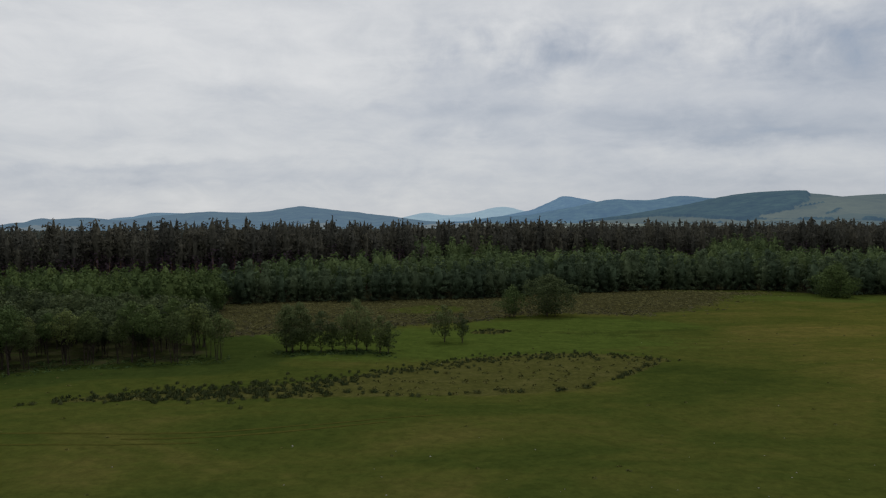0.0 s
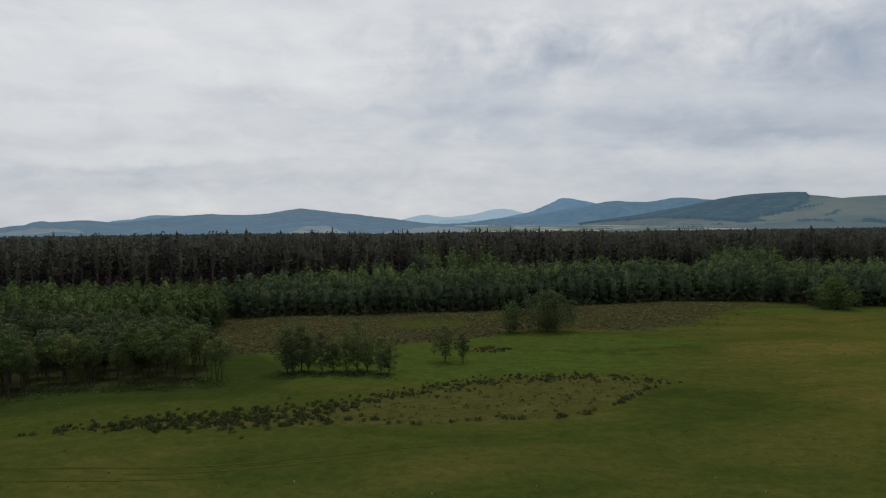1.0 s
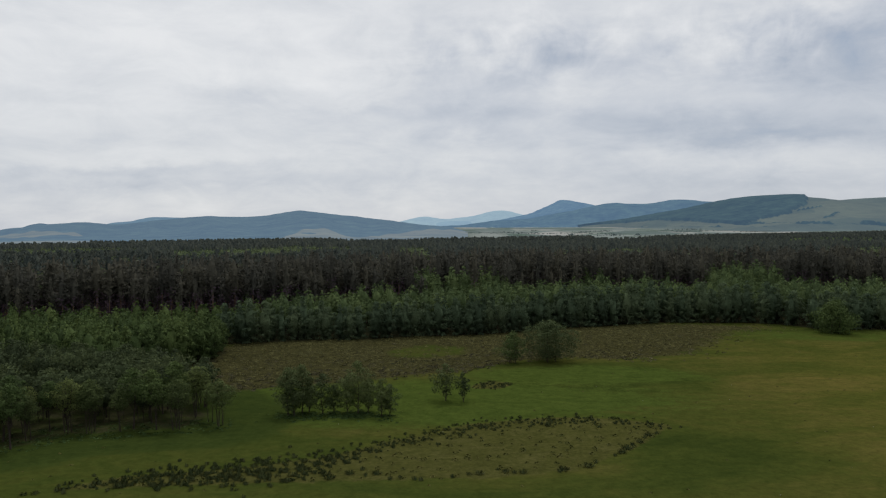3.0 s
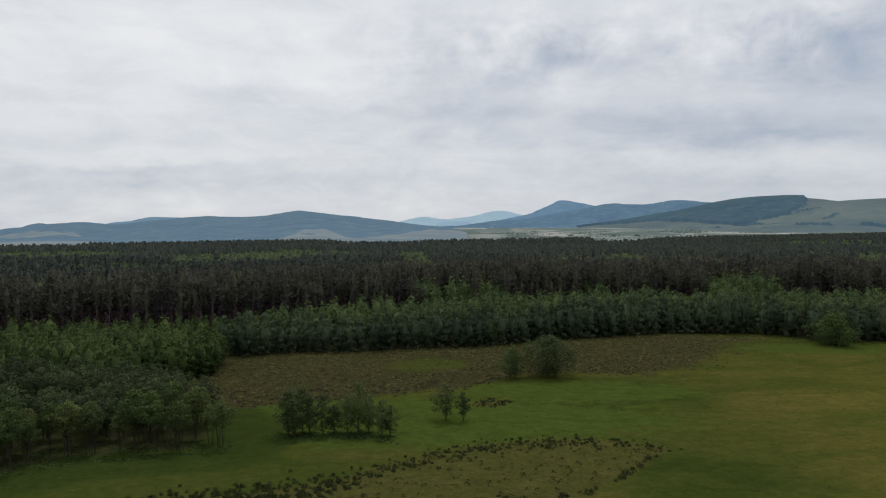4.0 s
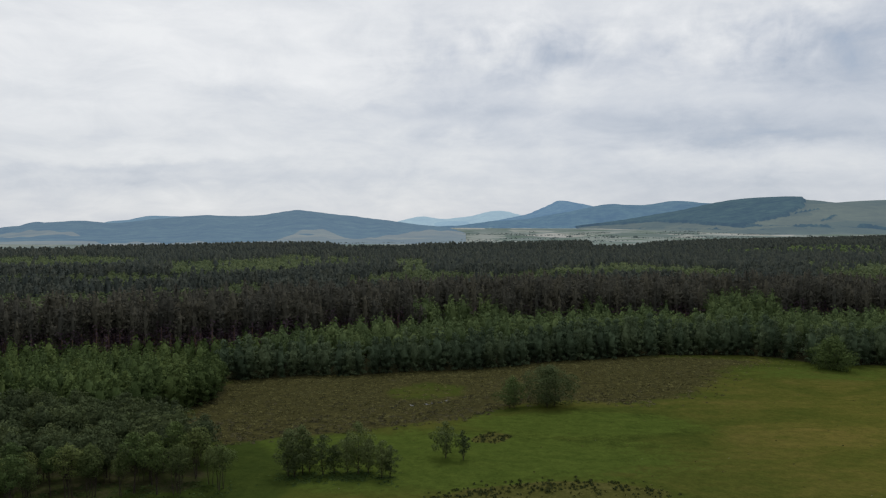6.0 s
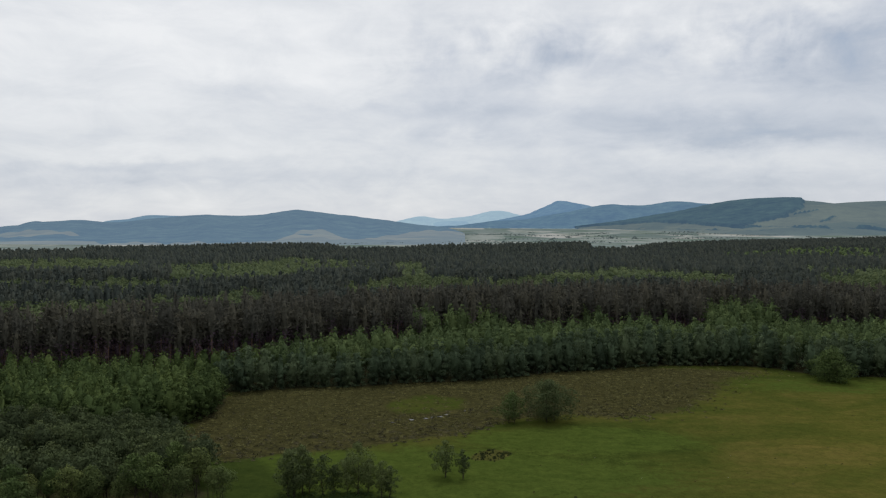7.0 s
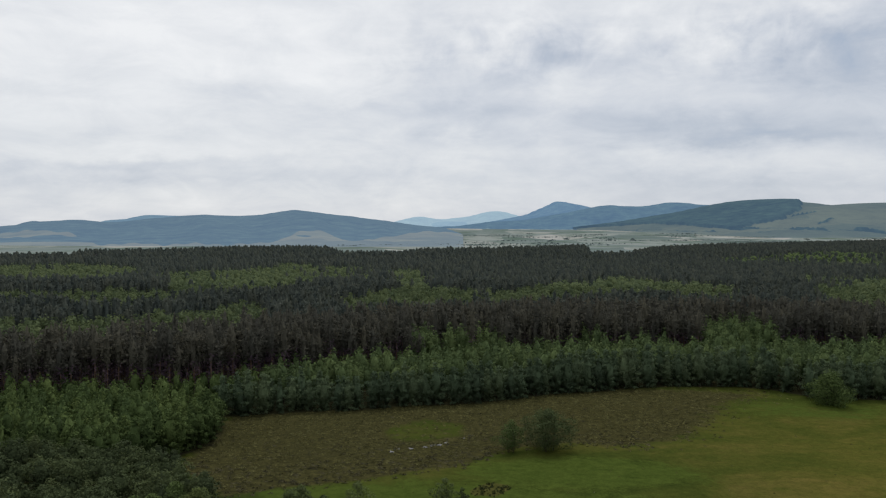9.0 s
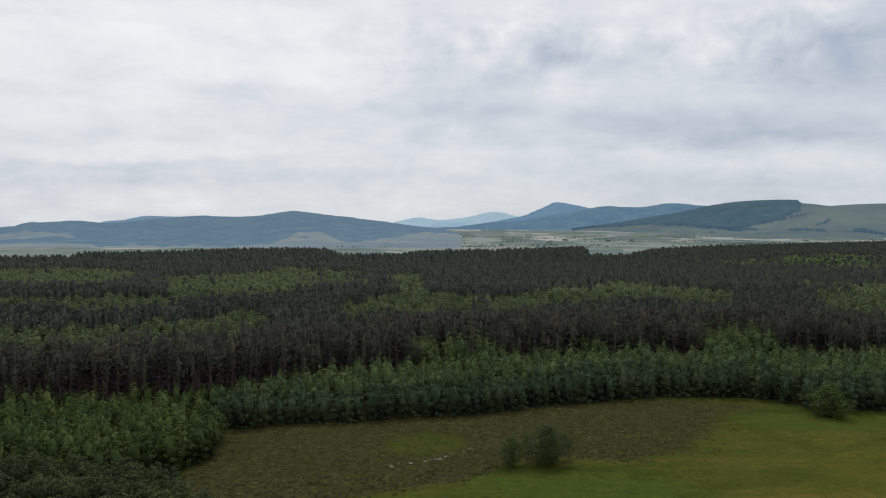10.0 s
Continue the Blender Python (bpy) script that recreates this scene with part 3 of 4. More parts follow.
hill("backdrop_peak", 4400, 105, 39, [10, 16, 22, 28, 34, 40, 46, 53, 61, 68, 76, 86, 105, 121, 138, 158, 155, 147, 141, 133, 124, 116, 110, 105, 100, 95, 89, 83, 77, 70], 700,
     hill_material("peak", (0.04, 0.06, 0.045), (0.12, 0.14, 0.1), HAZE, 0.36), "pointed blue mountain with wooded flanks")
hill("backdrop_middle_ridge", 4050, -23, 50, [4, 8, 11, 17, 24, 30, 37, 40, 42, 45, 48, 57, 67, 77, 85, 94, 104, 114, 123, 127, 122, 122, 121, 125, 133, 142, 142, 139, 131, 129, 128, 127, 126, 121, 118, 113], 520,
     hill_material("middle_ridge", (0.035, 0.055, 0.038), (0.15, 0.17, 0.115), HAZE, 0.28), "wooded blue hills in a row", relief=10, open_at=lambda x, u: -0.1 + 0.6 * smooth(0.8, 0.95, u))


def right_open(x, u):
    """Planted forest on one flank of the hill, open grass on the other, scrub along the foot and hedges in two gullies."""
    wave = 0.012 * np.sin(x * 0.031) + 0.008 * np.sin(x * 0.087 + 2)
    low_edge = np.interp(x, [700, 859, 952, 1014, 1075, 1180, 1310, 1395, 1470, 1600, 1697, 1712], [0.1, 0.297, 0.474, 0.578, 0.665, 0.62, 0.57, 0.50, 0.40, 0.20, 0.0, -0.2])
    grass = smooth(-0.012, 0.012, u - low_edge - wave)
    broken = smooth(-0.5, 0.3, np.sin(x * 0.041) + 0.7 * np.sin(x * 0.113 + 1))
    scrub = np.exp(-((u - 0.668 - 0.00061 * (x - 1075) - wave) / 0.014) ** 2) * smooth(1040, 1090, x) * (0.45 + 0.55 * broken)
    hedge = np.exp(-((u - 0.568 + 0.00045 * (x - 1346)) / 0.004) ** 2) * smooth(1325, 1345, x) * smooth(1475, 1450, x)
    hedge = hedge + np.exp(-((u - 0.735 + 0.00082 * (x - 1335)) / 0.005) ** 2) * smooth(1300, 1330, x) * smooth(1450, 1430, x)
    lanes = 0.6 * np.exp(-((u - 0.80 - 0.0003 * (x - 1200) - wave) / 0.006) ** 2) + 0.5 * np.exp(-((u - 0.74 - 0.0002 * (x - 1000)) / 0.006) ** 2) * smooth(1120, 1080, x)
    return 1.25 * grass - 0.3 - (0.95 * scrub + 1.1 * hedge + lanes * broken) * grass


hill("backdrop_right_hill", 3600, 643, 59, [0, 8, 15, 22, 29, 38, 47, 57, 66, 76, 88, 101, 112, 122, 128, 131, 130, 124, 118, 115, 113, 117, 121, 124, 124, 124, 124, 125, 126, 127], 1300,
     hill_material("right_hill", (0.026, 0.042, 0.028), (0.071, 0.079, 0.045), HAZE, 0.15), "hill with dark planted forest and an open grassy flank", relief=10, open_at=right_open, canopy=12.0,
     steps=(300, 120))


# ---- trees ----
def blob_points(n, lobes):
    """Points and outward ways over a heap of leafy lobes (x, y, z, radius, flattening), more of them on the upper sides."""
    lobes = np.asarray(lobes, float)
    pick = rng.choice(len(lobes), n, p=lobes[:, 3] ** 2 / (lobes[:, 3] ** 2).sum())
    d = unit(rng.normal(size=(n, 3)) + (0, 0, 0.3))
    r = lobes[pick, 3] * (0.68 + 0.42 * rng.random(n) ** 0.8)
    p = lobes[pick, :3] + d * r[:, None] * np.stack([np.ones(n), np.ones(n), lobes[pick, 4]], 1)
    return p, unit(d + 0.5 * rng.normal(size=(n, 3)) + (0, 0, 0.25)), d


def broad_lobes(h, width, clear, count, fat=1.0, point=2.8):
    """Leafy boughs of an egg-shaped crown from clear metres up to h, in rough tiers with gaps between them."""
    out, span = [], h - clear
    for k in range(4):
        out.append((rng.normal() * 0.08, rng.normal() * 0.08, clear + span * (0.22 + 0.22 * k), width * (0.21 - 0.035 * k), 1.0))
    for k in range(count):
        u = ((k + 0.5) / count) ** 0.9
        fill = (0.62 + 1.1 * u if clear < 0.5 else 0.38 + 1.77 * u) if u < 0.35 else 1 - ((u - 0.35) / 0.65) ** point
        size = width * fat * rng.uniform(0.09, 0.21) * (0.65 + 0.45 * fill)
        rad = max(width * 0.5 * fill * rng.uniform(0.5, 1.15) - size * 0.4, 0)
        a = k * 2.4 + rng.uniform(-0.5, 0.5)
        out.append((math.cos(a) * rad, math.sin(a) * rad, clear + span * (-0.03 + 0.95 * u) + rng.normal() * 0.02 * span, size, rng.uniform(0.55, 0.9)))
    return out


def crown_heart(h, width, clear):
    """The dense inside of a crown where boughs close up: a lumpy egg."""
    sides, span = 6, h - clear
    a = np.arange(sides) * 2 * np.pi / sides
    rings = []
    for k, (f, r) in enumerate(((0.06, 0.06), (0.25, 0.21), (0.48, 0.23), (0.68, 0.16), (0.80, 0.04))):
        q = width * r * rng.uniform(0.7, 1.2, sides)
        rings.append(np.stack([np.cos(a + k * 0.5) * q, np.sin(a + k * 0.5) * q, clear + span * (f + rng.uniform(-0.05, 0.05, sides) * (k < 4))], 1))
    v = np.concatenate(rings)
    quads = np.array([(k * sides + i, k * sides + (i + 1) % sides, (k + 1) * sides + (i + 1) % sides, (k + 1) * sides + i) for k in range(4) for i in range(sides)], np.int32)
    way = unit(unit((v - (0, 0, clear + 0.45 * span)) / (width * 0.5, width * 0.5, 0.55 * span)) + 0.15 * rng.normal(size=v.shape) + (0, 0, 0.1))
    return v, quads, 0, way


def broad_parts(h, width, clear, leaves, size, stems=1, lobes=9, sides=6, fat=1.0, heart=False, point=2.8):
    """Trunk and crown arrays of a broadleaf tree."""
    heap = broad_lobes(h, width, clear, lobes, fat, point)
    wood = []
    limbs = []
    for s in range(stems):
        a, off = s * 2.1 + 0.5, 0.0 if stems == 1 else 0.10 * width
        foot = np.array([math.cos(a) * off, math.sin(a) * off, -0.15])
        head = foot * (1.5 if stems > 1 else 1) + (rng.normal() * 0.2, rng.normal() * 0.2, h * 0.85)
        bend = (foot + head) / 2 + (rng.normal() * 0.18, rng.normal() * 0.18, 0)
        r = 0.0125 * h * (1.0 if stems == 1 else 0.7)
        wood.append((*tube([foot, foot * 0.7 + bend * 0.3, bend, head], [r * 1.35, r, r * 0.7, r * 0.15], sides), 0))
        for x, y, z, rad, _ in heap[4 + s::stems][:14]:
            start = foot + (head - foot) * np.clip((z - 0.8 - rad * 2) / head[2], 0.12, 0.8)
            limbs.append((*tube([start, (start + (x, y, z)) / 2 + (0, 0, -0.1), (x, y, z)], [r * 0.4, r * 0.25, r * 0.1], 3), 0))
    p, f, d = blob_points(leaves, heap)
    keep = p[:, 2] > max(clear * 0.8, 0.1)
    p, f, d = p[keep], f[keep], d[keep]
    egg = unit((p - (0, 0, clear + 0.45 * (h - clear))) / (width * 0.5, width * 0.5, 0.55 * (h - clear)))
    leaf, quads, way = rounded(*cards(p, f, size, 0.18, 1.2), unit(0.9 * d + 0.45 * egg + 0.15 * rng.normal(size=p.shape) + (0, 0, 0.2)))
    crown = [(leaf, quads, 0, way)] + ([crown_heart(h, width, clear)] if heart else [])
    return wood, limbs, join(crown)


def tree_kind(name, h, width, clear, leaves, size, leaf, label, stems=1, lobes=9, group="", fat=1.0, heart=False, lone=False, point=2.8):
    root = tagged(new(name), label, "tree", group)
    wood, limbs, crown = broad_parts(h, width, clear, leaves, size, stems, lobes, 6, fat, heart, point)
    if not lone:
        whole, limbs = join(wood[:1] + limbs), []
        wood[0] = whole
    for k, stem in enumerate(wood):
        trunk = part("trunk", mesh_of("trunk", stem[0], stem[1], [BARK], smooth=True), root)
        for limb in limbs[k::len(wood)]:
            part("limb", mesh_of("limb", limb[0], limb[1], [BARK], smooth=True), trunk)
    part("crown", mesh_of("crown", crown[0], crown[1], [leaf], tint=np.zeros(len(crown[0])), normals=crown[3]), root)
    return root


def stand(x, y, spin):
    return pose(x, y, float(height(x, y)) - 0.03, 0, 0, spin)


def put_tree(kind, x, y, scale, first):
    m = stand(x, y, random.uniform(0, 360))
    if kind not in first:
        first.add(kind)
        ob = kind
        ob.matrix_basis = m
    else:
        ob = copy_thing(kind, m)
    s = scale
    ob.scale = (s * random.uniform(0.92, 1.08), s * random.uniform(0.92, 1.08), s)
    return ob


used = set()
# lone trees in the pasture
small_a = tree_kind("alder_tree", 5.7, 4.5, 1.2, 2200, 0.17, LEAF_CLUMP, "small dark green alder with an open crown in the pasture", lobes=16, fat=1.0, lone=True)
put_tree(small_a, 0.1, 117.3, 1.0, used)
small_b = tree_kind("alder_sapling", 4.6, 3.1, 1.0, 1000, 0.17, LEAF_CLUMP, "slender young alder beside a larger one in the pasture", lobes=11, fat=1.05, lone=True)
put_tree(small_b, 2.7, 116.2, 1.0, used)
willow_l = tree_kind("willow_tree", 5.9, 6.2, 0.8, 3000, 0.2, LEAF, "round light green willow at the edge of the bog", stems=3, lobes=26, fat=1.15, lone=True)
put_tree(willow_l, 13.4, 150.2, 1.0, used)
willow_r = tree_kind("willow_tree", 8.2, 9.8, 0.6, 8600, 0.22, LEAF_CLUMP, "tall broad dark green willow at the edge of the bog", stems=3, lobes=36, fat=1.15, lone=True)
put_tree(willow_r, 20.7, 151.0, 1.0, used)

# clump of alders on the grass
clump_label = "dark green alder in a clump standing on the grass"
clump_kinds = [tree_kind("alder_tree", 7.1, 5.3, 1.2, 3100, 0.17, LEAF_CLUMP, clump_label, lobes=19, group="clump of alders", lone=True),
               tree_kind("alder_tree", 6.2, 4.5, 1.0, 2300, 0.17, LEAF_CLUMP, clump_label, lobes=16, group="clump of alders", lone=True),
               tree_kind("alder_tree", 7.5, 5.7, 1.3, 3700, 0.17, LEAF_CLUMP, clump_label, lobes=20, group="clump of alders", lone=True)]
for k, x, y, s in ((0, -22.0, 109.6, 0.98), (1, -21.1, 109.2, 0.92), (0, -20.3, 111.0, 1.0), (1, -19.4, 111.6, 0.82), (1, -17.2, 110.2, 0.96), (1, -15.8, 111.2, 0.68),
                   (1, -13.9, 111.6, 0.85), (2, -12.4, 111.0, 1.02), (1, -11.0, 111.6, 0.8), (1, -8.9, 109.2, 0.88), (1, -7.8, 109.6, 0.74)):
    put_tree(clump_kinds[k], x, y, s, used)

# grove of slender trees with bare lower stems
grove_label = "slender alder with bare lower stems in the open grove"
grove_kinds = [tree_kind("grove_tree", 7.0, 3.9, 3.4, 1700, 0.19, LEAF_GROVE, grove_label, stems=2, lobes=18, group="grove", fat=1.2),
               tree_kind("grove_tree", 6.6, 4.3, 3.1, 1700, 0.19, LEAF_GROVE, grove_label, stems=3, lobes=18, group="grove", fat=1.2),
               tree_kind("grove_tree", 7.3, 3.7, 3.5, 1700, 0.19, LEAF, grove_label, stems=1, lobes=18, group="grove", fat=1.2)]
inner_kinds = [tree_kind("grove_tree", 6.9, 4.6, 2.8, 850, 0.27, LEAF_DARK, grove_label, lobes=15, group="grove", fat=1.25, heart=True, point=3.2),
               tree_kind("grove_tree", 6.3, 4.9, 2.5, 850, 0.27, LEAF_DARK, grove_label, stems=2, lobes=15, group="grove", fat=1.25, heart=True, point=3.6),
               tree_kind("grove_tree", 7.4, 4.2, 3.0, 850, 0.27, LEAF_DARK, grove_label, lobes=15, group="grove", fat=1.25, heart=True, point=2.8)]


def spaced(poly, gap, seed, jitter=0.38):
    r = np.random.default_rng(seed)
    poly = np.asarray(poly, float)
    (x0, y0), (x1, y1) = poly.min(0), poly.max(0)
    gx, gy = np.meshgrid(np.arange(x0, x1, gap), np.arange(y0, y1, gap))
    gx = gx + (np.arange(gx.shape[0]) % 2)[:, None] * gap / 2
    p = np.stack([gx.ravel(), gy.ravel()], 1) + r.uniform(-jitter, jitter, (gx.size, 2)) * gap
    return p[inside(p[:, 0], p[:, 1], poly)]


for x, y in spaced(GROVE, 3.3, 11, 0.5):
    if x > -88:
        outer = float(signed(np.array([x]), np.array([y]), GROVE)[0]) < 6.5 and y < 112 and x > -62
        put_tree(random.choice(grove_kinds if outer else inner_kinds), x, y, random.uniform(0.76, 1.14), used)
put_tree(grove_kinds[1], -30.2, 104.8, 0.92, used)

# edge of the wood: trees leafy to the ground
edge_label = "leafy broadleaf tree at the edge of the forest"
edge_kinds = [tree_kind("forest_edge_tree", 10.0, 5.0, 0.2, 1450, 0.31, LEAF_COOL, edge_label, lobes=26, group="forest edge", heart=True, point=2.3),
              tree_kind("forest_edge_tree", 10.5, 5.2, 0.2, 1450, 0.31, LEAF_COOL, edge_label, lobes=26, group="forest edge", heart=True, point=2.3),
              tree_kind("forest_edge_tree", 9.4, 5.0, 0.2, 1450, 0.31, LEAF_COOL, edge_label, lobes=26, group="forest edge", heart=True, point=2.3)]
wood_kinds = [tree_kind("forest_edge_tree", 8.6, 5.0, 0.2, 1450, 0.31, LEAF, "leafy green tree at the rim of the low wood", lobes=26, group="rim of the wood", heart=True, point=2.3),
              tree_kind("forest_edge_tree", 9.2, 4.8, 0.2, 1450, 0.31, LEAF, "leafy green tree at the rim of the low wood", lobes=26, group="rim of the wood", heart=True, point=2.3)]
for x in np.arange(-50, 135, 3.1):
    for row in range(2):
        px = x + random.uniform(-0.9, 0.9) + row * 1.5
        py = float(np.interp(px, EDGE_X, EDGE_Y)) + 1.8 + row * 3.4 + random.uniform(-0.7, 0.7)
        put_tree(random.choice(edge_kinds), px, py, random.uniform(0.85, 1.12) * (0.94 if px < 30 else 1.04), used)
rim = [(-88, 139), (-77, 139), (-70, 139.5), (-62.5, 140.5), (-57, 143.5), (-52, 147), (-48.8, 152), (-47.6, 157), (-47.6, 162), (-48.5, 168), (-50, 174)]
for (x0, y0), (x1, y1) in zip(rim, rim[1:]):
    for u in (0.0, 0.5):
        for row in range(2):
            px, py = x0 + (x1 - x0) * u - row * 2.6 + random.uniform(-0.7, 0.7), y0 + (y1 - y0) * u + row * 2.4 + random.uniform(-0.7, 0.7)
            put_tree(random.choice(wood_kinds), px, py, random.uniform(0.86, 1.05), used)
bush = tree_kind("sallow_bush", 8.2, 10.5, 0.1, 5600, 0.32, LEAF, "broad rounded sallow bush before the forest edge", stems=3, lobes=40, fat=1.15, lone=True)
put_tree(bush, 96.5, 190.5, 1.0, used)


# ---- forest behind ----
def broad_template(h, width, clear, leaves, size, lobes=14, heart=False, point=2.8):
    wood, _, crown = broad_parts(h, width, clear, leaves, size, 1, lobes, 4, heart=heart, point=point)
    return join(([(wood[0][0], wood[0][1], 0)] if leaves > 60 else []) + [(crown[0], crown[1], 1, crown[3])])


def pine_template(h, leaves, size, dead, shoulder=1.0):
    """A planted pine: straight trunk, a thicket of bare brown twigs below, and whorls of leafy boughs above that narrow to a rounded point."""
    parts = [(*tube([(0, 0, -0.2), (0, 0, h * 0.5), (0.1, 0.05, h * 0.95)], [0.17, 0.13, 0.03], 4), 0)] if leaves > 40 else []
    sides = 5 if leaves > 20 else 4
    low = 0.5 if dead > 100 else 0.30 if leaves > 20 else 0.35
    core = [(0.7, low), (1.3, low + 0.13), (1.4, 0.74), (1.05, 0.87), (0.45, 0.94), (0.06, 0.975)] if leaves > 20 else [(1.3, low), (1.7, 0.6), (1.45, 0.82), (0.7, 0.94), (0.08, 0.985)]
    brown = 0 if dead > 100 else 1
    stout = shoulder * (0.5 if leaves > 40 else 0.7 if leaves > 20 else 0.95)
    turn = np.arange(sides) * 2 * np.pi / sides
    body = np.concatenate([np.stack([np.cos(turn + k * 0.6) * r * stout * q, np.sin(turn + k * 0.6) * r * stout * q, h * (f + rng.uniform(-0.03, 0.03, sides) * (f < 0.97))], 1)
                           for k, (r, f) in enumerate(core) for q in [rng.uniform(0.7, 1.2, sides)]])
    quads = np.array([(k * sides + i, k * sides + (i + 1) % sides, (k + 1) * sides + (i + 1) % sides, (k + 1) * sides + i) for k in range(len(core) - 1) for i in range(sides)], np.int32)
    swell = unit(np.concatenate([unit(body[:, :2]), np.full((len(body), 1), 0.35) + 0.8 * smooth(0.55, 1.0, body[:, 2:] / h)], 1) + 0.15 * rng.normal(size=body.shape))
    if brown:
        parts.append((body, quads[:brown * sides], 2, swell))
    parts.append((body, quads[brown * sides:], 1, swell))

    # leafy boughs in whorls
    boughs = [(0, 0, h * 0.95, 0.5 * shoulder, 1.3)]
    for f in np.linspace(0.6 if dead > 100 else 0.54 if leaves > 20 else 0.5, 0.9, 6 if leaves > 40 else 4):
        reach = float(np.interp(f, [0.5, 0.62, 0.78, 0.9, 1.0], [1.4, 1.9, 1.85, 1.3, 0.2])) * shoulder
        for j in range(5 if leaves > 40 else 4):
            a = j * 1.26 + f * 37 + rng.uniform(-0.4, 0.4)
            r = reach * rng.uniform(0.45, 0.8)
            boughs.append((math.cos(a) * r, math.sin(a) * r, h * (f + rng.uniform(-0.03, 0.03)), reach * rng.uniform(0.32, 0.55), 0.6))
    p, face, d = blob_points(leaves, boughs)
    axis = unit(np.stack([p[:, 0], p[:, 1], np.full(leaves, 0.6)], 1))
    v, q, way = rounded(*cards(p, face, size, 0.2, 1.4), unit(0.8 * d + 0.45 * axis + 0.2 * rng.normal(size=p.shape) + (0, 0, 0.3)))
    parts.append((v, q, 1, way))
    if dead:
        f, a = rng.uniform(0.08, 0.62, dead), rng.uniform(0, 2 * np.pi, dead)
        r = rng.uniform(0.2, 1.0, dead) * np.interp(f, [0.08, 0.4, 0.62], [1.1, 1.7, 1.6]) * shoulder
        p = np.stack([np.cos(a) * r, np.sin(a) * r, h * f - 0.06 * r], 1)
        out = unit(np.stack([np.cos(a), np.sin(a), np.full(dead, 0.4)], 1) + 0.3 * rng.normal(size=(dead, 3)))
        v, q, way = rounded(*cards(p, unit(out + (0, 0, 0.8)), size * 0.7, 0.2, 1.7), out)
        parts.append((v, q, 2, way))
    return join(parts)


# stands of lower broadleaf trees among the pines, as outlines on the plan
LIGHT_STANDS = [
    [(-170, 278), (-142, 272), (-133, 275), (-114, 273), (-99, 288), (-89, 302), (-84, 325), (-72, 323), (-58, 265), (-58, 219), (-72, 221), (-79, 215), (-91, 207), (-104, 206), (-118, 204), (-150, 204)],
    [(-215, 372), (-185, 380), (-175, 386), (-169, 404), (-152, 399), (-130, 383), (-110, 322), (-130, 313), (-142, 305), (-158, 316), (-200, 330)],
    [(-191, 536), (-172, 556), (-141, 566), (-138, 625), (-129, 690), (-94, 615), (-55, 620), (-39, 475), (-71, 457), (-68, 400), (-88, 377), (-102, 357), (-125, 365), (-142, 397)],
    [(-400, 600), (-325, 660), (-285, 655), (-241, 620), (-191, 496), (-204, 453), (-245, 462), (-330, 500)],
    [(-49, 344), (-35, 364), (-22, 409), (-12, 430), (3, 424), (11, 402), (22, 389), (16, 298), (2, 300), (-16, 289), (-27, 277), (-37, 289)],
    [(22, 389), (55, 420), (72, 452), (113, 484), (155, 440), (165, 416), (128, 331), (85, 354), (70, 345), (54, 325), (16, 294)],
    [(-38, 570), (-7, 584), (-5, 409), (-25, 417)],
    [(369, 862), (486, 1044), (562, 1060), (578, 979), (640, 940), (480, 640), (389, 640), (335, 620), (290, 590), (300, 679)],
    [(215, 455), (240, 500), (277, 515), (330, 510), (275, 395), (190, 290), (151, 268), (163, 323)],
    [(294, 799), (349, 861), (399, 879), (317, 700), (275, 679), (266, 722)],
    [(84, 236), (92, 268), (106, 268), (110, 250), (104, 238)], [(-12, 226), (-6, 240), (16, 243), (20, 232), (6, 226)],
    [(47, 237), (47, 244), (54, 244), (54, 238)], [(58, 238), (58, 246), (74, 248), (74, 240)]]


def within(x, y, stands):
    hit = np.zeros(len(x), bool)
    ragged = 5 * np.sin(x * 0.11 + 1) * np.cos(y * 0.09) + 3 * np.sin(x * 0.31 + y * 0.23)
    for outline in stands:
        hit |= signed(x, y, outline) + ragged * np.clip(y / 400, 0.2, 1.5) > 0
    return hit


def forest_points(y0, y1, gap, spread, seed):
    r = np.random.default_rng(seed)
    half = spread * y1 + 30
    gx, gy = np.meshgrid(np.arange(-half, half, gap), np.arange(y0, y1, gap * 0.9))
    gx = gx + (np.arange(gx.shape[0]) % 2)[:, None] * gap / 2
    p = np.stack([gx.ravel(), gy.ravel()], 1) + r.uniform(-0.42, 0.42, (gx.size, 2)) * gap
    x, y = p[:, 0], p[:, 1]
    return p[(np.abs(x) < spread * y + 25) & (y > y0) & (y <= y1)]


FAR_WAY = [-0.59, -0.467, -0.46, -0.416, -0.343, -0.248, -0.183, -0.142, -0.13, -0.123, -0.051, -0.021, 0.096, 0.17, 0.196, 0.204, 0.249, 0.281, 0.355, 0.467, 0.592]
FAR_Y = [865, 887, 994, 1021, 1077, 1208, 1248, 1213, 1084, 957, 959, 1088, 1188, 1307, 1352, 966, 945, 1197, 1409, 1640, 1800]


def far_end(x, y):
    """Far side of the forest along each bearing: nearer on one flank, with a tongue of fields."""
    return np.interp(x / np.maximum(y, 1), FAR_WAY, FAR_Y) + 8 * np.sin(x * 0.07)


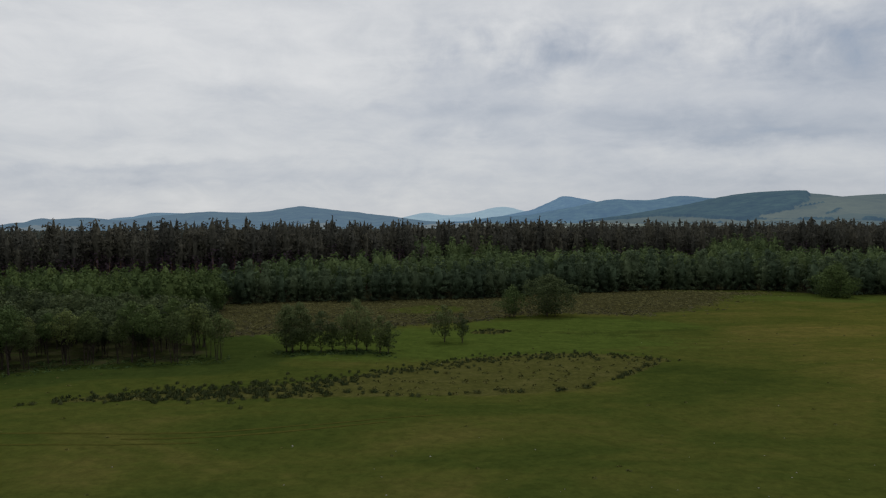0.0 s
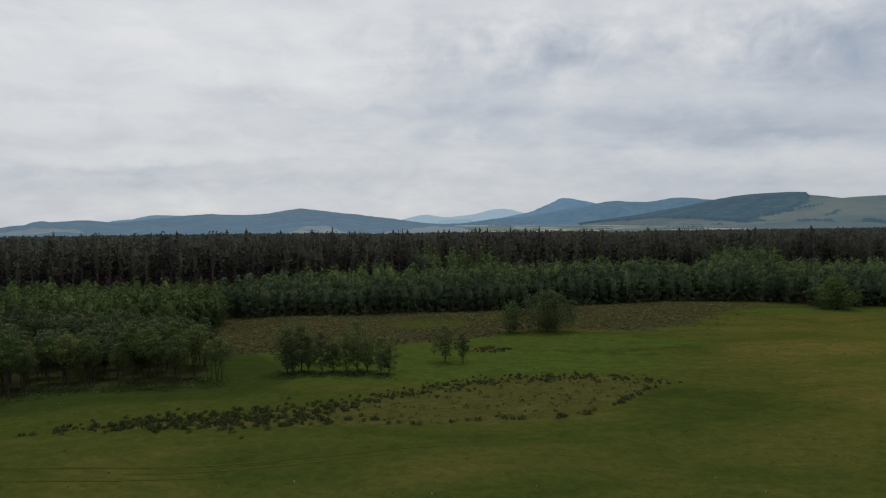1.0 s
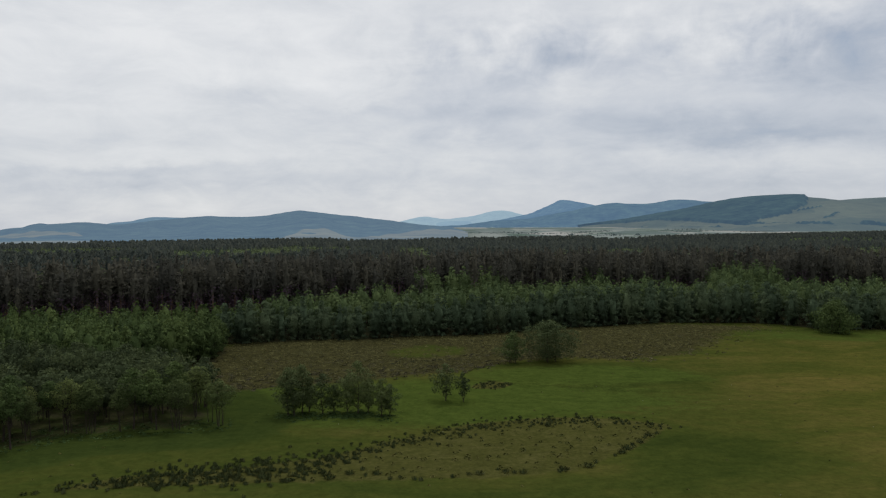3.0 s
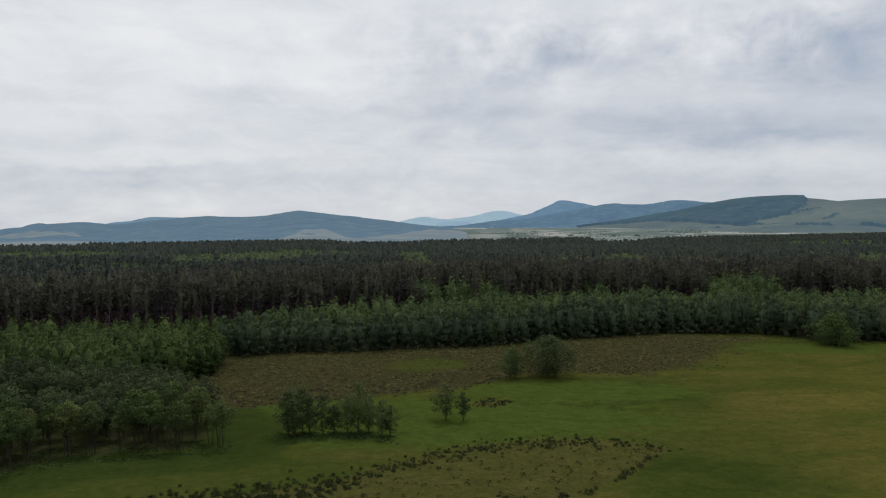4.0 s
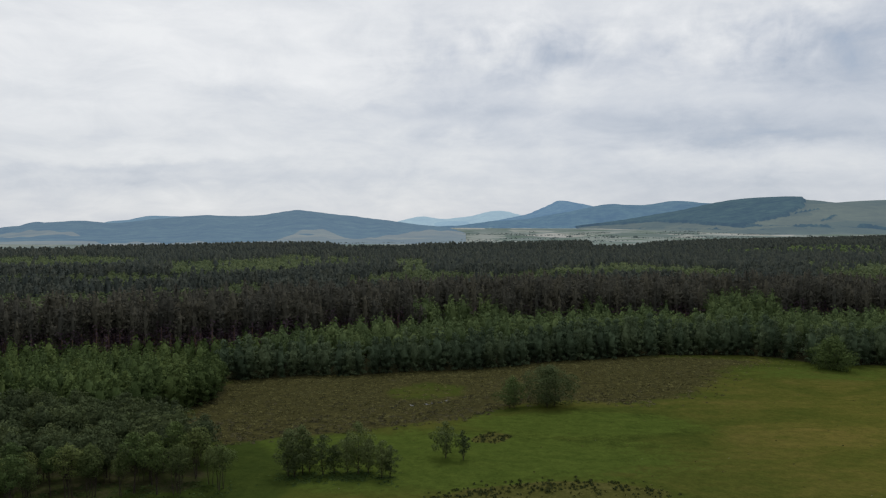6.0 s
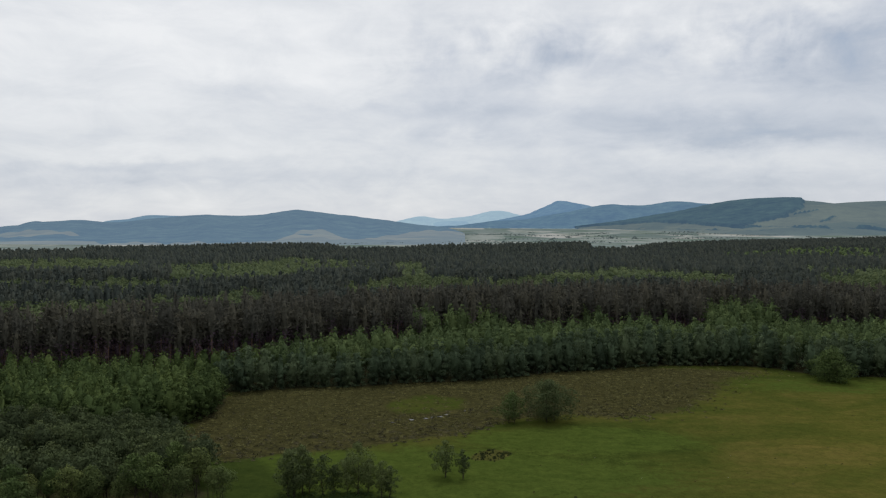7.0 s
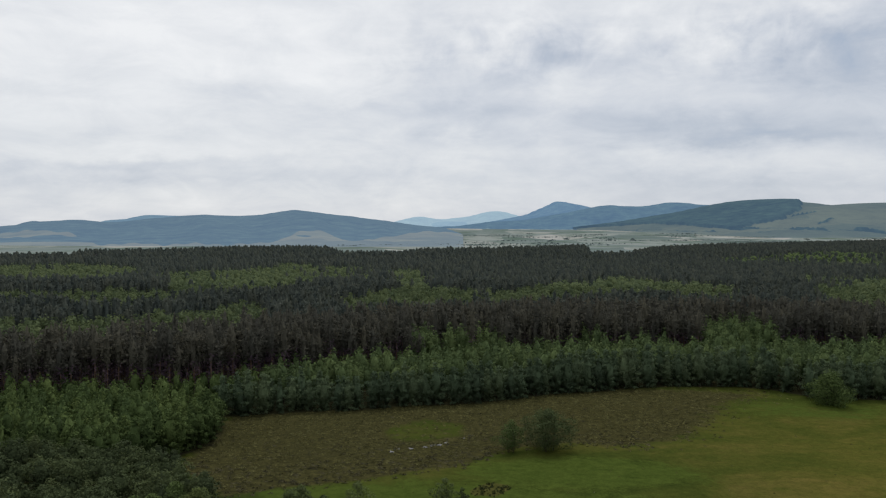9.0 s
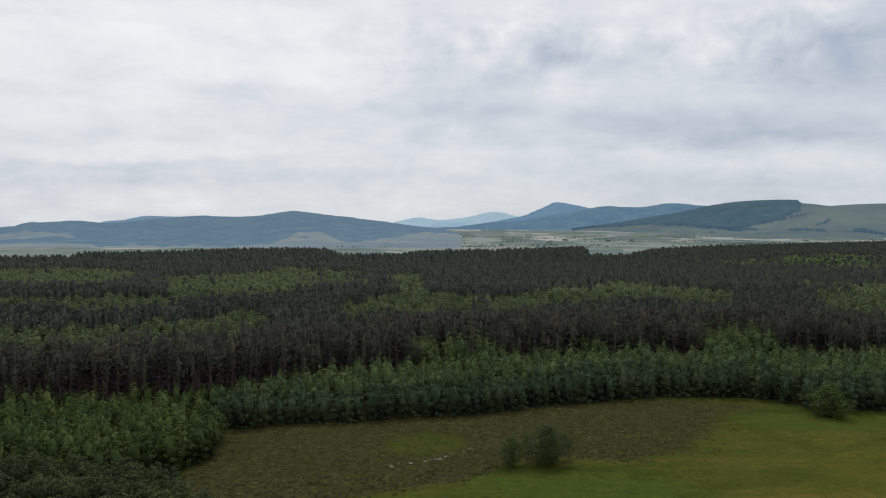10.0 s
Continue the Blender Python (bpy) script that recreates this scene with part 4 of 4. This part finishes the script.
def lay(points, template_sets, scale_lo, scale_hi, seed, stretch=(0.85, 1.2)):
    r = np.random.default_rng(seed)
    out = []
    pick = r.integers(0, len(template_sets), len(points))
    for k, tpl in enumerate(template_sets):
        q = points[pick == k]
        if len(q) == 0:
            continue
        at = np.stack([q[:, 0], q[:, 1], height(q[:, 0], q[:, 1])], 1)
        out.append(scatter(tpl, at, r.uniform(scale_lo, scale_hi, len(q)), r.uniform(0, 6.28, len(q)), stretch=r.uniform(*stretch, len(q))))
    return out


def stuff(name, sets, mats, label, category="forest"):
    v, q, k, t, way = gather(sets)
    return tagged(new(name, mesh_of(name, v, q, mats, k, t, normals=way)), label, category, kind="stuff")


# belt and wood of birch and alder
belt = forest_points(130, 262, 3.4, 0.68, 21)
bx, by = belt[:, 0], belt[:, 1]
deep = by - np.interp(bx, EDGE_X, EDGE_Y)
in_belt = (deep > 7.5) & (by < np.interp(bx, PINE_X, PINE_Y))
in_wood = (signed(bx, by, WOOD) > 4.5) | ((bx < -82) & (by > 139) & (by < 186) & (bx > -150))
belt = belt[in_belt | in_wood]
belt_kinds = [broad_template(h, w, 2.5, 205, 0.42, 20, True, pt) for h, w, pt in ((10.4, 5.0, 3.4), (11.2, 4.4, 2.6), (9.8, 5.6, 4.0), (10.8, 4.2, 2.4), (9.2, 4.8, 3.2))]
scale_zone = belt[:, 0] < -44
stuff("broadleaf_forest", lay(belt[scale_zone], belt_kinds, 0.72, 0.98, 31), [BARK, LEAF], "dense low green wood with a billowing canopy")
stuff("broadleaf_forest", lay(belt[~scale_zone], belt_kinds, 0.82, 1.15, 32), [BARK, LEAF_BELT], "belt of cool green birch and alder before the pines")

# near pine belt and the light stands within it
near = forest_points(180, 420, 4.1, 0.62, 41)
face = forest_points(180, 300, 3.2, 0.62, 40)
face_depth = face[:, 1] - np.interp(face[:, 0], PINE_X, PINE_Y)
face = face[(face_depth > 0) & (face_depth < 42)]
near_depth = near[:, 1] - np.interp(near[:, 0], PINE_X, PINE_Y)
near = np.concatenate([face, near[near_depth >= 42]])
light = within(near[:, 0], near[:, 1], LIGHT_STANDS)
front_rows = near[:, 1] < np.interp(near[:, 0], PINE_X, PINE_Y) + 13
second_rows = ~front_rows & (near[:, 1] < np.interp(near[:, 0], PINE_X, PINE_Y) + 42)
pine_kinds = [pine_template(h, 190, 0.5, 170, w * 1.1) for h, w in ((18.4, 1.0), (19.4, 0.9), (17.0, 1.1), (18.8, 1.05), (16.2, 0.95))]
pine_second = [pine_template(h, 100, 0.62, 20, w * 1.28) for h, w in ((18.4, 1.0), (19.4, 0.92), (17.0, 1.12), (18.0, 0.85))]
pine_next = [pine_template(h, 36, 0.85, 0, w * 1.28) for h, w in ((18.4, 1.05), (19.2, 0.95), (17.4, 1.15), (18.0, 0.85))]
stuff("pine_forest", lay(near[~light & front_rows], pine_kinds, 0.80, 1.1, 42), [PINE_BARK, NEEDLE_NEAR, DEAD], "dark planted pines with brown dead lower branches")
stuff("pine_forest", lay(near[~light & second_rows], pine_second, 0.82, 1.1, 46), [PINE_BARK, NEEDLE_NEAR, DEAD], "dark planted pines behind the first rows")
stuff("pine_forest", lay(near[~light & ~front_rows & ~second_rows], pine_next, 0.76, 0.96, 44), [PINE_BARK, NEEDLE, DEAD], "dark planted pines standing deep in the forest")
keep_light = np.random.default_rng(47).random(len(near)) < 0.8
light_kinds = [broad_template(13.4, 6.2, 6.4, 60, 0.8, 14, True, 3.8), broad_template(14.0, 5.6, 6.6, 60, 0.8, 14, True, 3.4), broad_template(12.6, 6.6, 6.0, 60, 0.8, 14, True, 4.2)]
near_light = (near[:, 1] < 275) & (near[:, 0] > -30)
open_kinds = [broad_template(15.6, 5.4, 3.5, 260, 0.5, 24, True, 2.6), broad_template(17.0, 5.0, 3.5, 260, 0.5, 24, True, 2.4)]
stuff("broadleaf_forest", lay(near[light & near_light], open_kinds, 0.75, 0.95, 45), [BARK, LEAF_BELT], "green broadleaf trees grown in among the first pines")
stuff("young_oak_stand", lay(near[light & ~near_light & keep_light], light_kinds, 0.84, 1.06, 43), [BARK, LEAF_LIGHT], "bright green young broadleaf stand among the pines")

# middle and far forest
for y0, y1, gap, seed, leaves, size in ((420, 720, 4.6, 51, 6, 1.0), (720, 1800, 7.9, 61, 2, 1.6)):
    pts = forest_points(y0, y1, gap, 0.61, seed)
    pts = pts[pts[:, 1] < far_end(pts[:, 0], pts[:, 1])]
    clear_spot = np.hypot((pts[:, 0] + 385) / 26, (pts[:, 1] - 880) / 30) < 1
    pts = pts[~clear_spot]
    light = within(pts[:, 0], pts[:, 1], LIGHT_STANDS)
    chance = np.random.default_rng(seed + 5).random(len(pts))
    mixed = (pts[:, 0] > 150) & (np.sin(pts[:, 0] * 0.05) + np.sin(pts[:, 1] * 0.037 + pts[:, 0] * 0.02) < 0.1)
    light = (light & (chance > np.where(mixed, 0.35, 0.04))) | (chance < 0.015)
    kinds = [pine_template(18.3, leaves, size, 0, 1.3), pine_template(17.4, leaves, size, 0, 1.45), pine_template(17.8, leaves, size, 0, 1.2)]
    lk = [broad_template(14.2, 9.0 if y0 < 700 else 12, 7.0, leaves * 2, size * 0.8, 10, True, 4.2), broad_template(14.8, 8.4 if y0 < 700 else 11, 7.0, leaves * 2, size * 0.8, 10, True, 3.8)]
    stuff("pine_forest", lay(pts[~light], kinds, 0.74, 0.96, seed + 1, (0.75, 1.1) if y0 < 700 else (1.0, 1.4)), [PINE_BARK, NEEDLE, DEAD], "distant dark pine forest with uneven tops")
    stuff("young_oak_stand", lay(pts[light & ((chance > 0.4) | (pts[:, 1] < 720))], lk, 0.80, 1.02, seed + 2), [BARK, LEAF_LIGHT if y0 < 700 else LEAF_BELT], "distant bright green stands of broadleaf trees")


# hedges and copses of the valley
def valley():
    r = np.random.default_rng(77)
    pts = []
    for _ in range(110):
        y = r.uniform(1750, 2900)
        x = r.uniform(-0.2, 0.66) * y
        n, a, step = int(r.integers(6, 34)), r.normal(0, 0.2) + (1.3 if r.random() < 0.15 else 0), r.uniform(4, 7)
        for k in range(n):
            pts.append((x + math.cos(a) * k * step + r.normal() * 4, y + math.sin(a) * k * step + r.normal() * 4))
    pts = np.array(pts)
    pts = pts[pts[:, 1] > far_end(pts[:, 0], pts[:, 1]) + 120]
    kinds = [broad_template(4, 6, 0.3, 12, 2.2), broad_template(3, 7, 0.2, 12, 2.2)]
    return lay(pts, kinds, 0.45, 1.0, 78)


stuff("hedge_trees", valley(), [BARK, HAZY_HEDGE], "far hedgerow trees and copses in the valley", "hedge")


# ---- rushes, heath and grass ----
def tuft_template(blades, h, spread, size):
    a = rng.uniform(0, 2 * np.pi, blades)
    r = rng.uniform(0, 1, blades) ** 0.6 * spread
    z = h * rng.uniform(0.25, 0.75, blades) * (1.15 - 0.5 * r / spread)
    p = np.stack([np.cos(a) * r, np.sin(a) * r, z], 1)
    f = unit(np.stack([np.cos(a), np.sin(a), np.full(blades, 1.1)], 1) + 0.3 * rng.normal(size=(blades, 3)))
    v, q = cards(p, f, size, 0.15, 1.9)
    v[:, 2] = np.maximum(v[:, 2], -0.03)
    v, q, way = rounded(v, q, unit(f + (0, 0, 0.6)))
    return v, q, np.zeros(len(q), np.int32), way


def blade_template(blades, h, spread, width):
    """A tuft of stiff stems that splay from one crown."""
    a, r = rng.uniform(0, 2 * np.pi, blades), rng.uniform(0, 1, blades) ** 0.7
    out = np.stack([np.cos(a), np.sin(a), np.zeros(blades)], 1)
    side = np.stack([-np.sin(a), np.cos(a), np.zeros(blades)], 1) * width * 0.5
    foot = out * (r * spread * 0.55)[:, None]
    tip = out * (r * spread * 1.15)[:, None] + np.stack([np.zeros(blades)] * 2 + [h * rng.uniform(0.6, 1.0, blades) * (1.1 - 0.45 * r)], 1)
    v = np.stack([foot - side, foot + side, tip + side * 0.5, tip - side * 0.5], 1).reshape(-1, 3)
    v, q, way = rounded(v, np.arange(4 * blades, dtype=np.int32).reshape(blades, 4), unit(out + (0, 0, 0.9)))
    return v, q, np.zeros(blades, np.int32), way


RUSH_SHAPES = [blade_template(46, 0.62, 0.46, 0.07), blade_template(64, 0.66, 0.7, 0.07), blade_template(38, 0.5, 0.36, 0.07)]
RUSH_KINDS = [mesh_of("rush_tuft", v, q, [RUSH], normals=way) for v, q, _, way in RUSH_SHAPES]


def rush(x, y, s):
    ob = new("rush_tuft", random.choice(RUSH_KINDS))
    ob.matrix_basis = stand(x, y, random.uniform(0, 360))
    ob.scale = (s * random.uniform(0.9, 1.4), s * random.uniform(0.9, 1.4), s)
    return tagged(ob, "dark brown-green tuft of rushes in wet grass", "rush tuft", "rushes round the hollow")


ARC = [(-39, 79.5, 1.0, 0.8), (-34, 82.0, 1.6, 2.6), (-30, 83.4, 2.0, 4.8), (-25, 84.2, 2.3, 6.2), (-20, 85.0, 2.5, 6.2), (-15.5, 86.5, 2.5, 5.4), (-12, 89.6, 2.0, 3.8),
       (-8, 94, 1.7, 3.2), (-3.5, 98, 1.7, 2.8), (2.5, 102.5, 1.8, 3.6), (8.5, 104, 1.6, 3.6), (16.5, 105.6, 1.5, 2.8), (23, 104.6, 1.6, 3.2), (29, 102.6, 1.0, 1.4)]
arc_spots = []
for (x0, y0, w0, n0), (x1, y1, w1, n1) in zip(ARC, ARC[1:]):
    for _ in range(int(math.hypot(x1 - x0, y1 - y0) * (n0 + n1) / 2 * (3.3 if x0 < -12 else 2.4))):
        u = random.random()
        arc_spots.append((x0 + (x1 - x0) * u + random.gauss(0, 0.4), y0 + (y1 - y0) * u + random.gauss(0, w0 + (w1 - w0) * u) * 1.05, random.uniform(0.32, 0.8) + (0.15 if x0 < -12 else 0)))
random.shuffle(arc_spots)
for x, y, s in arc_spots[:250]:
    rush(x, y, s * 0.9)
rest = np.array(arc_spots[250:])
stuff("rushes", [scatter(RUSH_SHAPES[2], np.stack([rest[:, 0], rest[:, 1], height(rest[:, 0], rest[:, 1])], 1), rest[:, 2], rest[:, 0] * 7, stretch=np.full(len(rest), 1.2))], [RUSH],
      "close dark rushes filling the wet hollow's rim", "rushes")
for x, y, s in ((26.5, 98.6, 0.9), (25.2, 97.6, 0.9), (24.4, 96.4, 1.0), (23.4, 94.6, 1.0), (22.2, 93.4, 0.9), (21.2, 92.0, 1.1), (20.3, 90.6, 1.0), (19.2, 89.6, 0.9), (16.6, 87.4, 1.0),
                (15.6, 86.2, 1.0), (12.6, 85.2, 1.0), (12.2, 84.7, 0.9), (8.2, 84.6, 1.0), (7.2, 84.4, 1.1), (6.3, 84.9, 0.8), (5.5, 85.6, 0.7), (3.5, 84.2, 0.8), (2.3, 83.9, 0.6), (0.5, 82.9, 1.0),
                (-2.8, 81.8, 1.1), (-3.4, 82.0, 0.9), (-5.0, 82.4, 0.9), (-6.0, 82.2, 0.8), (-7.5, 83.8, 0.9), (-8.6, 83.2, 1.0), (-9.2, 85.4, 0.9), (-10.4, 84.0, 0.9), (-12.4, 82.6, 0.9),
                (-13.0, 83.4, 0.7), (-17, 81.6, 0.8), (-40.5, 77.5, 0.7), (-41.5, 77.2, 0.6), (-38.2, 78.4, 0.8), (-22, 80.6, 0.7), (30.6, 101.8, 0.7)):
    rush(x, y, s * 0.85)


def sown(poly, count, seed, out=0.0):
    r = np.random.default_rng(seed)
    poly = np.asarray(poly, float)
    p = r.uniform(poly.min(0) - 4, poly.max(0) + 4, (count * 4, 2))
    return p[signed(p[:, 0], p[:, 1], poly) > out][:count]


heath = sown(BOG, 13000, 81, -3.5)
heath = heath[signed(heath[:, 0], heath[:, 1], BOG) > np.abs(np.random.default_rng(80).normal(0, 3.0, len(heath))) - 3.2]
heath = heath[(signed(heath[:, 0], heath[:, 1], BOG_GREEN) < -0.5) | (np.random.default_rng(79).random(len(heath)) < 0.3)]
thin = np.random.default_rng(77).random(len(heath)) < np.clip((signed(heath[:, 0], heath[:, 1], BOG) + 1) / 14, 0.06, 1)
heath = heath[thin | (heath[:, 0] < 42)]
heath = heath[heath[:, 1] < np.interp(heath[:, 0], EDGE_X, EDGE_Y) + 1]
isle = sown(BOG_ISLAND, 110, 82, -0.6)
# low dark tufts added as a stand-in for the shade beneath the trees
r_under = np.random.default_rng(95)
under = np.concatenate([np.stack([r_under.normal(cx, sx, n), r_under.normal(cy - 0.6, 1.3, n)], 1) for cx, cy, sx, n in ((-20.6, 109.6, 1.6, 170), (-15.5, 110.4, 1.8, 120), (-12.2, 110.6, 1.6, 170), (-8.4, 109.0, 0.9, 60))])
under_grove = sown(GROVE, 6000, 96, -2.5)
under_grove = under_grove[(under_grove[:, 0] > -75) & (signed(under_grove[:, 0], under_grove[:, 1], GROVE) < 8) & (under_grove[:, 1] < 108)]
under_kinds = [tuft_template(12, 0.2, 0.42, 0.12), tuft_template(10, 0.15, 0.36, 0.11)]
stuff("undergrowth", lay(under, under_kinds, 0.5, 1.15, 97), [SHADE_TUFT], "dark green tufts standing in for shade under the clump of alders", "undergrowth")
stuff("undergrowth", lay(under_grove, under_kinds, 0.5, 1.3, 98), [SHADE_TUFT], "dark green tufts standing in for shade between the stems of the grove", "undergrowth")
heath_kinds = [tuft_template(8, 0.26, 0.42, 0.26), tuft_template(6, 0.2, 0.34, 0.22)]
# darker heather along the wet lower side
lower = heath[:, 1] - np.interp(heath[:, 0], [-46, -36, -25, -14, -6.5, 1.6, 7, 12, 26, 36, 47, 56], [140, 127, 131.5, 134.5, 138, 141.5, 147, 152, 157.5, 154.5, 154, 157.5])
heather = np.random.default_rng(78).random(len(heath)) < np.where(heath[:, 0] < 18, 0.75, 0.3) * np.exp(-np.maximum(lower, 0) / 9.0)
stuff("heath_tussocks", lay(heath[~heather], heath_kinds, 0.45, 1.2, 83), [HEATH], "straw-brown heath and dead grass tussocks on the bog", "heath")
stuff("heath_tussocks", lay(heath[heather], heath_kinds, 0.6, 1.35, 90), [HEATHER], "dark brown heather clumps on the wet side of the bog", "heath")
stuff("rushes", lay(isle, RUSH_SHAPES, 0.3, 0.65, 88), [RUSH], "low dark mound of rushes in the green pasture", "rushes")
marsh = sown(MARSH, 260, 84)
stuff("marsh_grass", lay(marsh, [tuft_template(8, 0.16, 0.3, 0.2)], 0.5, 1.2, 85), [TUSSOCK], "coarse pale grass tussocks in a wet hollow", "grass")
field = np.random.default_rng(86).uniform((-75, 45), (125, 190), (500, 2))
clear_of = (signed(field[:, 0], field[:, 1], BOG) < -1) & (field[:, 1] < np.interp(field[:, 0], EDGE_X, EDGE_Y) - 2)
stuff("pasture_grass", lay(field[clear_of], [tuft_template(6, 0.08, 0.25, 0.18)], 0.4, 1.1, 87), [TUSSOCK], "short tufts of coarse grass in the pasture", "grass")


# ---- tracks, stones and pools ----
def ribbon(name, pts, width, mat, label, lift=0.02):
    """A worn strip on the ground along a smooth line."""
    p, u = np.asarray(pts, float), np.linspace(0, len(pts) - 1, 90)
    x, y = np.interp(u, range(len(p)), p[:, 0]), np.interp(u, range(len(p)), p[:, 1])
    k = np.ones(9) / 9
    x, y = np.convolve(np.pad(x, 4, "edge"), k, "valid"), np.convolve(np.pad(y, 4, "edge"), k, "valid")
    d = unit(np.stack([np.gradient(x), np.gradient(y)], 1))
    w = width * (0.7 + 0.5 * np.abs(np.sin(u * 3.1) * np.cos(u * 1.7)))
    left, right = np.stack([x - d[:, 1] * w / 2, y + d[:, 0] * w / 2], 1), np.stack([x + d[:, 1] * w / 2, y - d[:, 0] * w / 2], 1)
    v = np.empty((2 * len(x), 3))
    for k2, side in enumerate((left, right)):
        v[k2::2, :2] = side
        v[k2::2, 2] = height(side[:, 0], side[:, 1]) + lift
    i = np.arange(len(x) - 1) * 2
    me = mesh_of(name, v, np.stack([i, i + 1, i + 3, i + 2], 1), [mat], smooth=True)
    return tagged(new(name, me), label, "track", kind="structure")


def worn_material():
    m, t, b, out = material("worn_grass", 1.0, 0.0)
    f = fbm(t, place_of(t), 1.4, 6, 0.7)
    wire(t, ramp(t, f, [(0.35, (0.034, 0.037, 0.008)), (0.65, (0.050, 0.048, 0.011))]), b.inputs["Base Color"])
    bump(t, b, f, 0.6, 0.08)
    return m


WORN = worn_material()
TRACK = [(-60, 66.0), (-38, 66.8), (-27, 67.0), (-20, 68.3), (-12, 71.0), (-5, 73.2), (0, 74.2), (8, 74.6)]
for off, first, last, wide in ((0.0, 1, 4, 0.42), (1.7, 2, 5, 0.45), (3.4, 1, 3, 0.34), (0.4, 4, 6, 0.3)):
    ribbon("track", [(x, y - off) for x, y in TRACK[first:last + 1]], wide, WORN, "faint wheel rut worn into the pasture grass")


def stone_mesh(seed):
    r = np.random.default_rng(seed)
    bm = bmesh.new()
    bmesh.ops.create_icosphere(bm, subdivisions=1, radius=1.0)
    for v in bm.verts:
        v.co *= 0.8 + 0.35 * r.random()
        v.co.z *= 0.65
    me = bpy.data.meshes.new("stone")
    bm.to_mesh(me)
    bm.free()
    me.materials.append(STONE)
    return me


STONE = bark("pale_stone", (0.13, 0.125, 0.11), (0.26, 0.25, 0.22), 8.0)
STONES = [stone_mesh(k) for k in range(4)]
r_st = np.random.default_rng(91)
spots = np.concatenate([r_st.uniform((-30, 48), (32, 66), (34, 2)), r_st.uniform((-26, 100), (60, 130), (7, 2)), r_st.uniform((20, 66), (80, 100), (7, 2))])
for x, y in spots:
    ob = new("stone", random.choice(STONES))
    ob.matrix_basis = pose(x, y, float(height(x, y)) + 0.02, 0, 0, random.uniform(0, 360))
    q = random.uniform(0.03, 0.065)
    ob.scale = (q * 1.3, q, q)
    tagged(ob, "small pale stone lying in the pasture grass", "stone", "stones in the pasture")


def water_material():
    m, t, b, out = material("bog_water", 0.06, 0.5)
    b.inputs["Base Color"].default_value = (0.02, 0.018, 0.012, 1)
    bump(t, b, fbm(t, place_of(t), 3.0, 3, 0.5), 0.05, 0.02)
    return m


WATER = water_material()


def pool(x, y, a, b, turn, seed):
    """A shallow pool with a ragged shore, in concentric rings."""
    r = np.random.default_rng(seed)
    n = 28
    ang = np.linspace(0, 2 * np.pi, n, endpoint=False)
    out = 1 + 0.28 * np.sin(ang * 3 + r.uniform(0, 6)) + 0.16 * np.sin(ang * 7 + r.uniform(0, 6))
    c, s2 = math.cos(turn), math.sin(turn)
    rings = []
    for f, dz in ((1.0, 0.0), (0.55, 0.0), (0.05, 0.0)):
        px, py = np.cos(ang) * a * out * f, np.sin(ang) * b * out * f
        rings.append(np.stack([x + px * c - py * s2, y + px * s2 + py * c, np.full(n, float(height(x, y)) + 0.07 + dz)], 1))
    q = [(k * n + i, k * n + (i + 1) % n, (k + 1) * n + (i + 1) % n, (k + 1) * n + i) for k in range(2) for i in range(n)]
    return tagged(new("water", mesh_of("water", np.concatenate(rings), q, [WATER], smooth=True)), "small dark bog pool shining among tussocks", "pool", kind="structure")


for k, (x, y, a, b) in enumerate(((-9.8, 150.2, 0.35, 0.5), (-8.8, 152.0, 0.5, 0.4), (-6.1, 152.6, 0.35, 0.5), (-3.4, 154.0, 0.4, 0.45), (-1.7, 155.4, 0.9, 0.55), (-0.4, 155.6, 0.6, 0.4), (1.0, 157.2, 0.5, 0.5), (4.5, 160.4, 0.4, 0.4), (6.2, 162.4, 0.4, 0.6))):
    pool(x, y, a * 1.1, b * 1.1, 0.5, 200 + k)
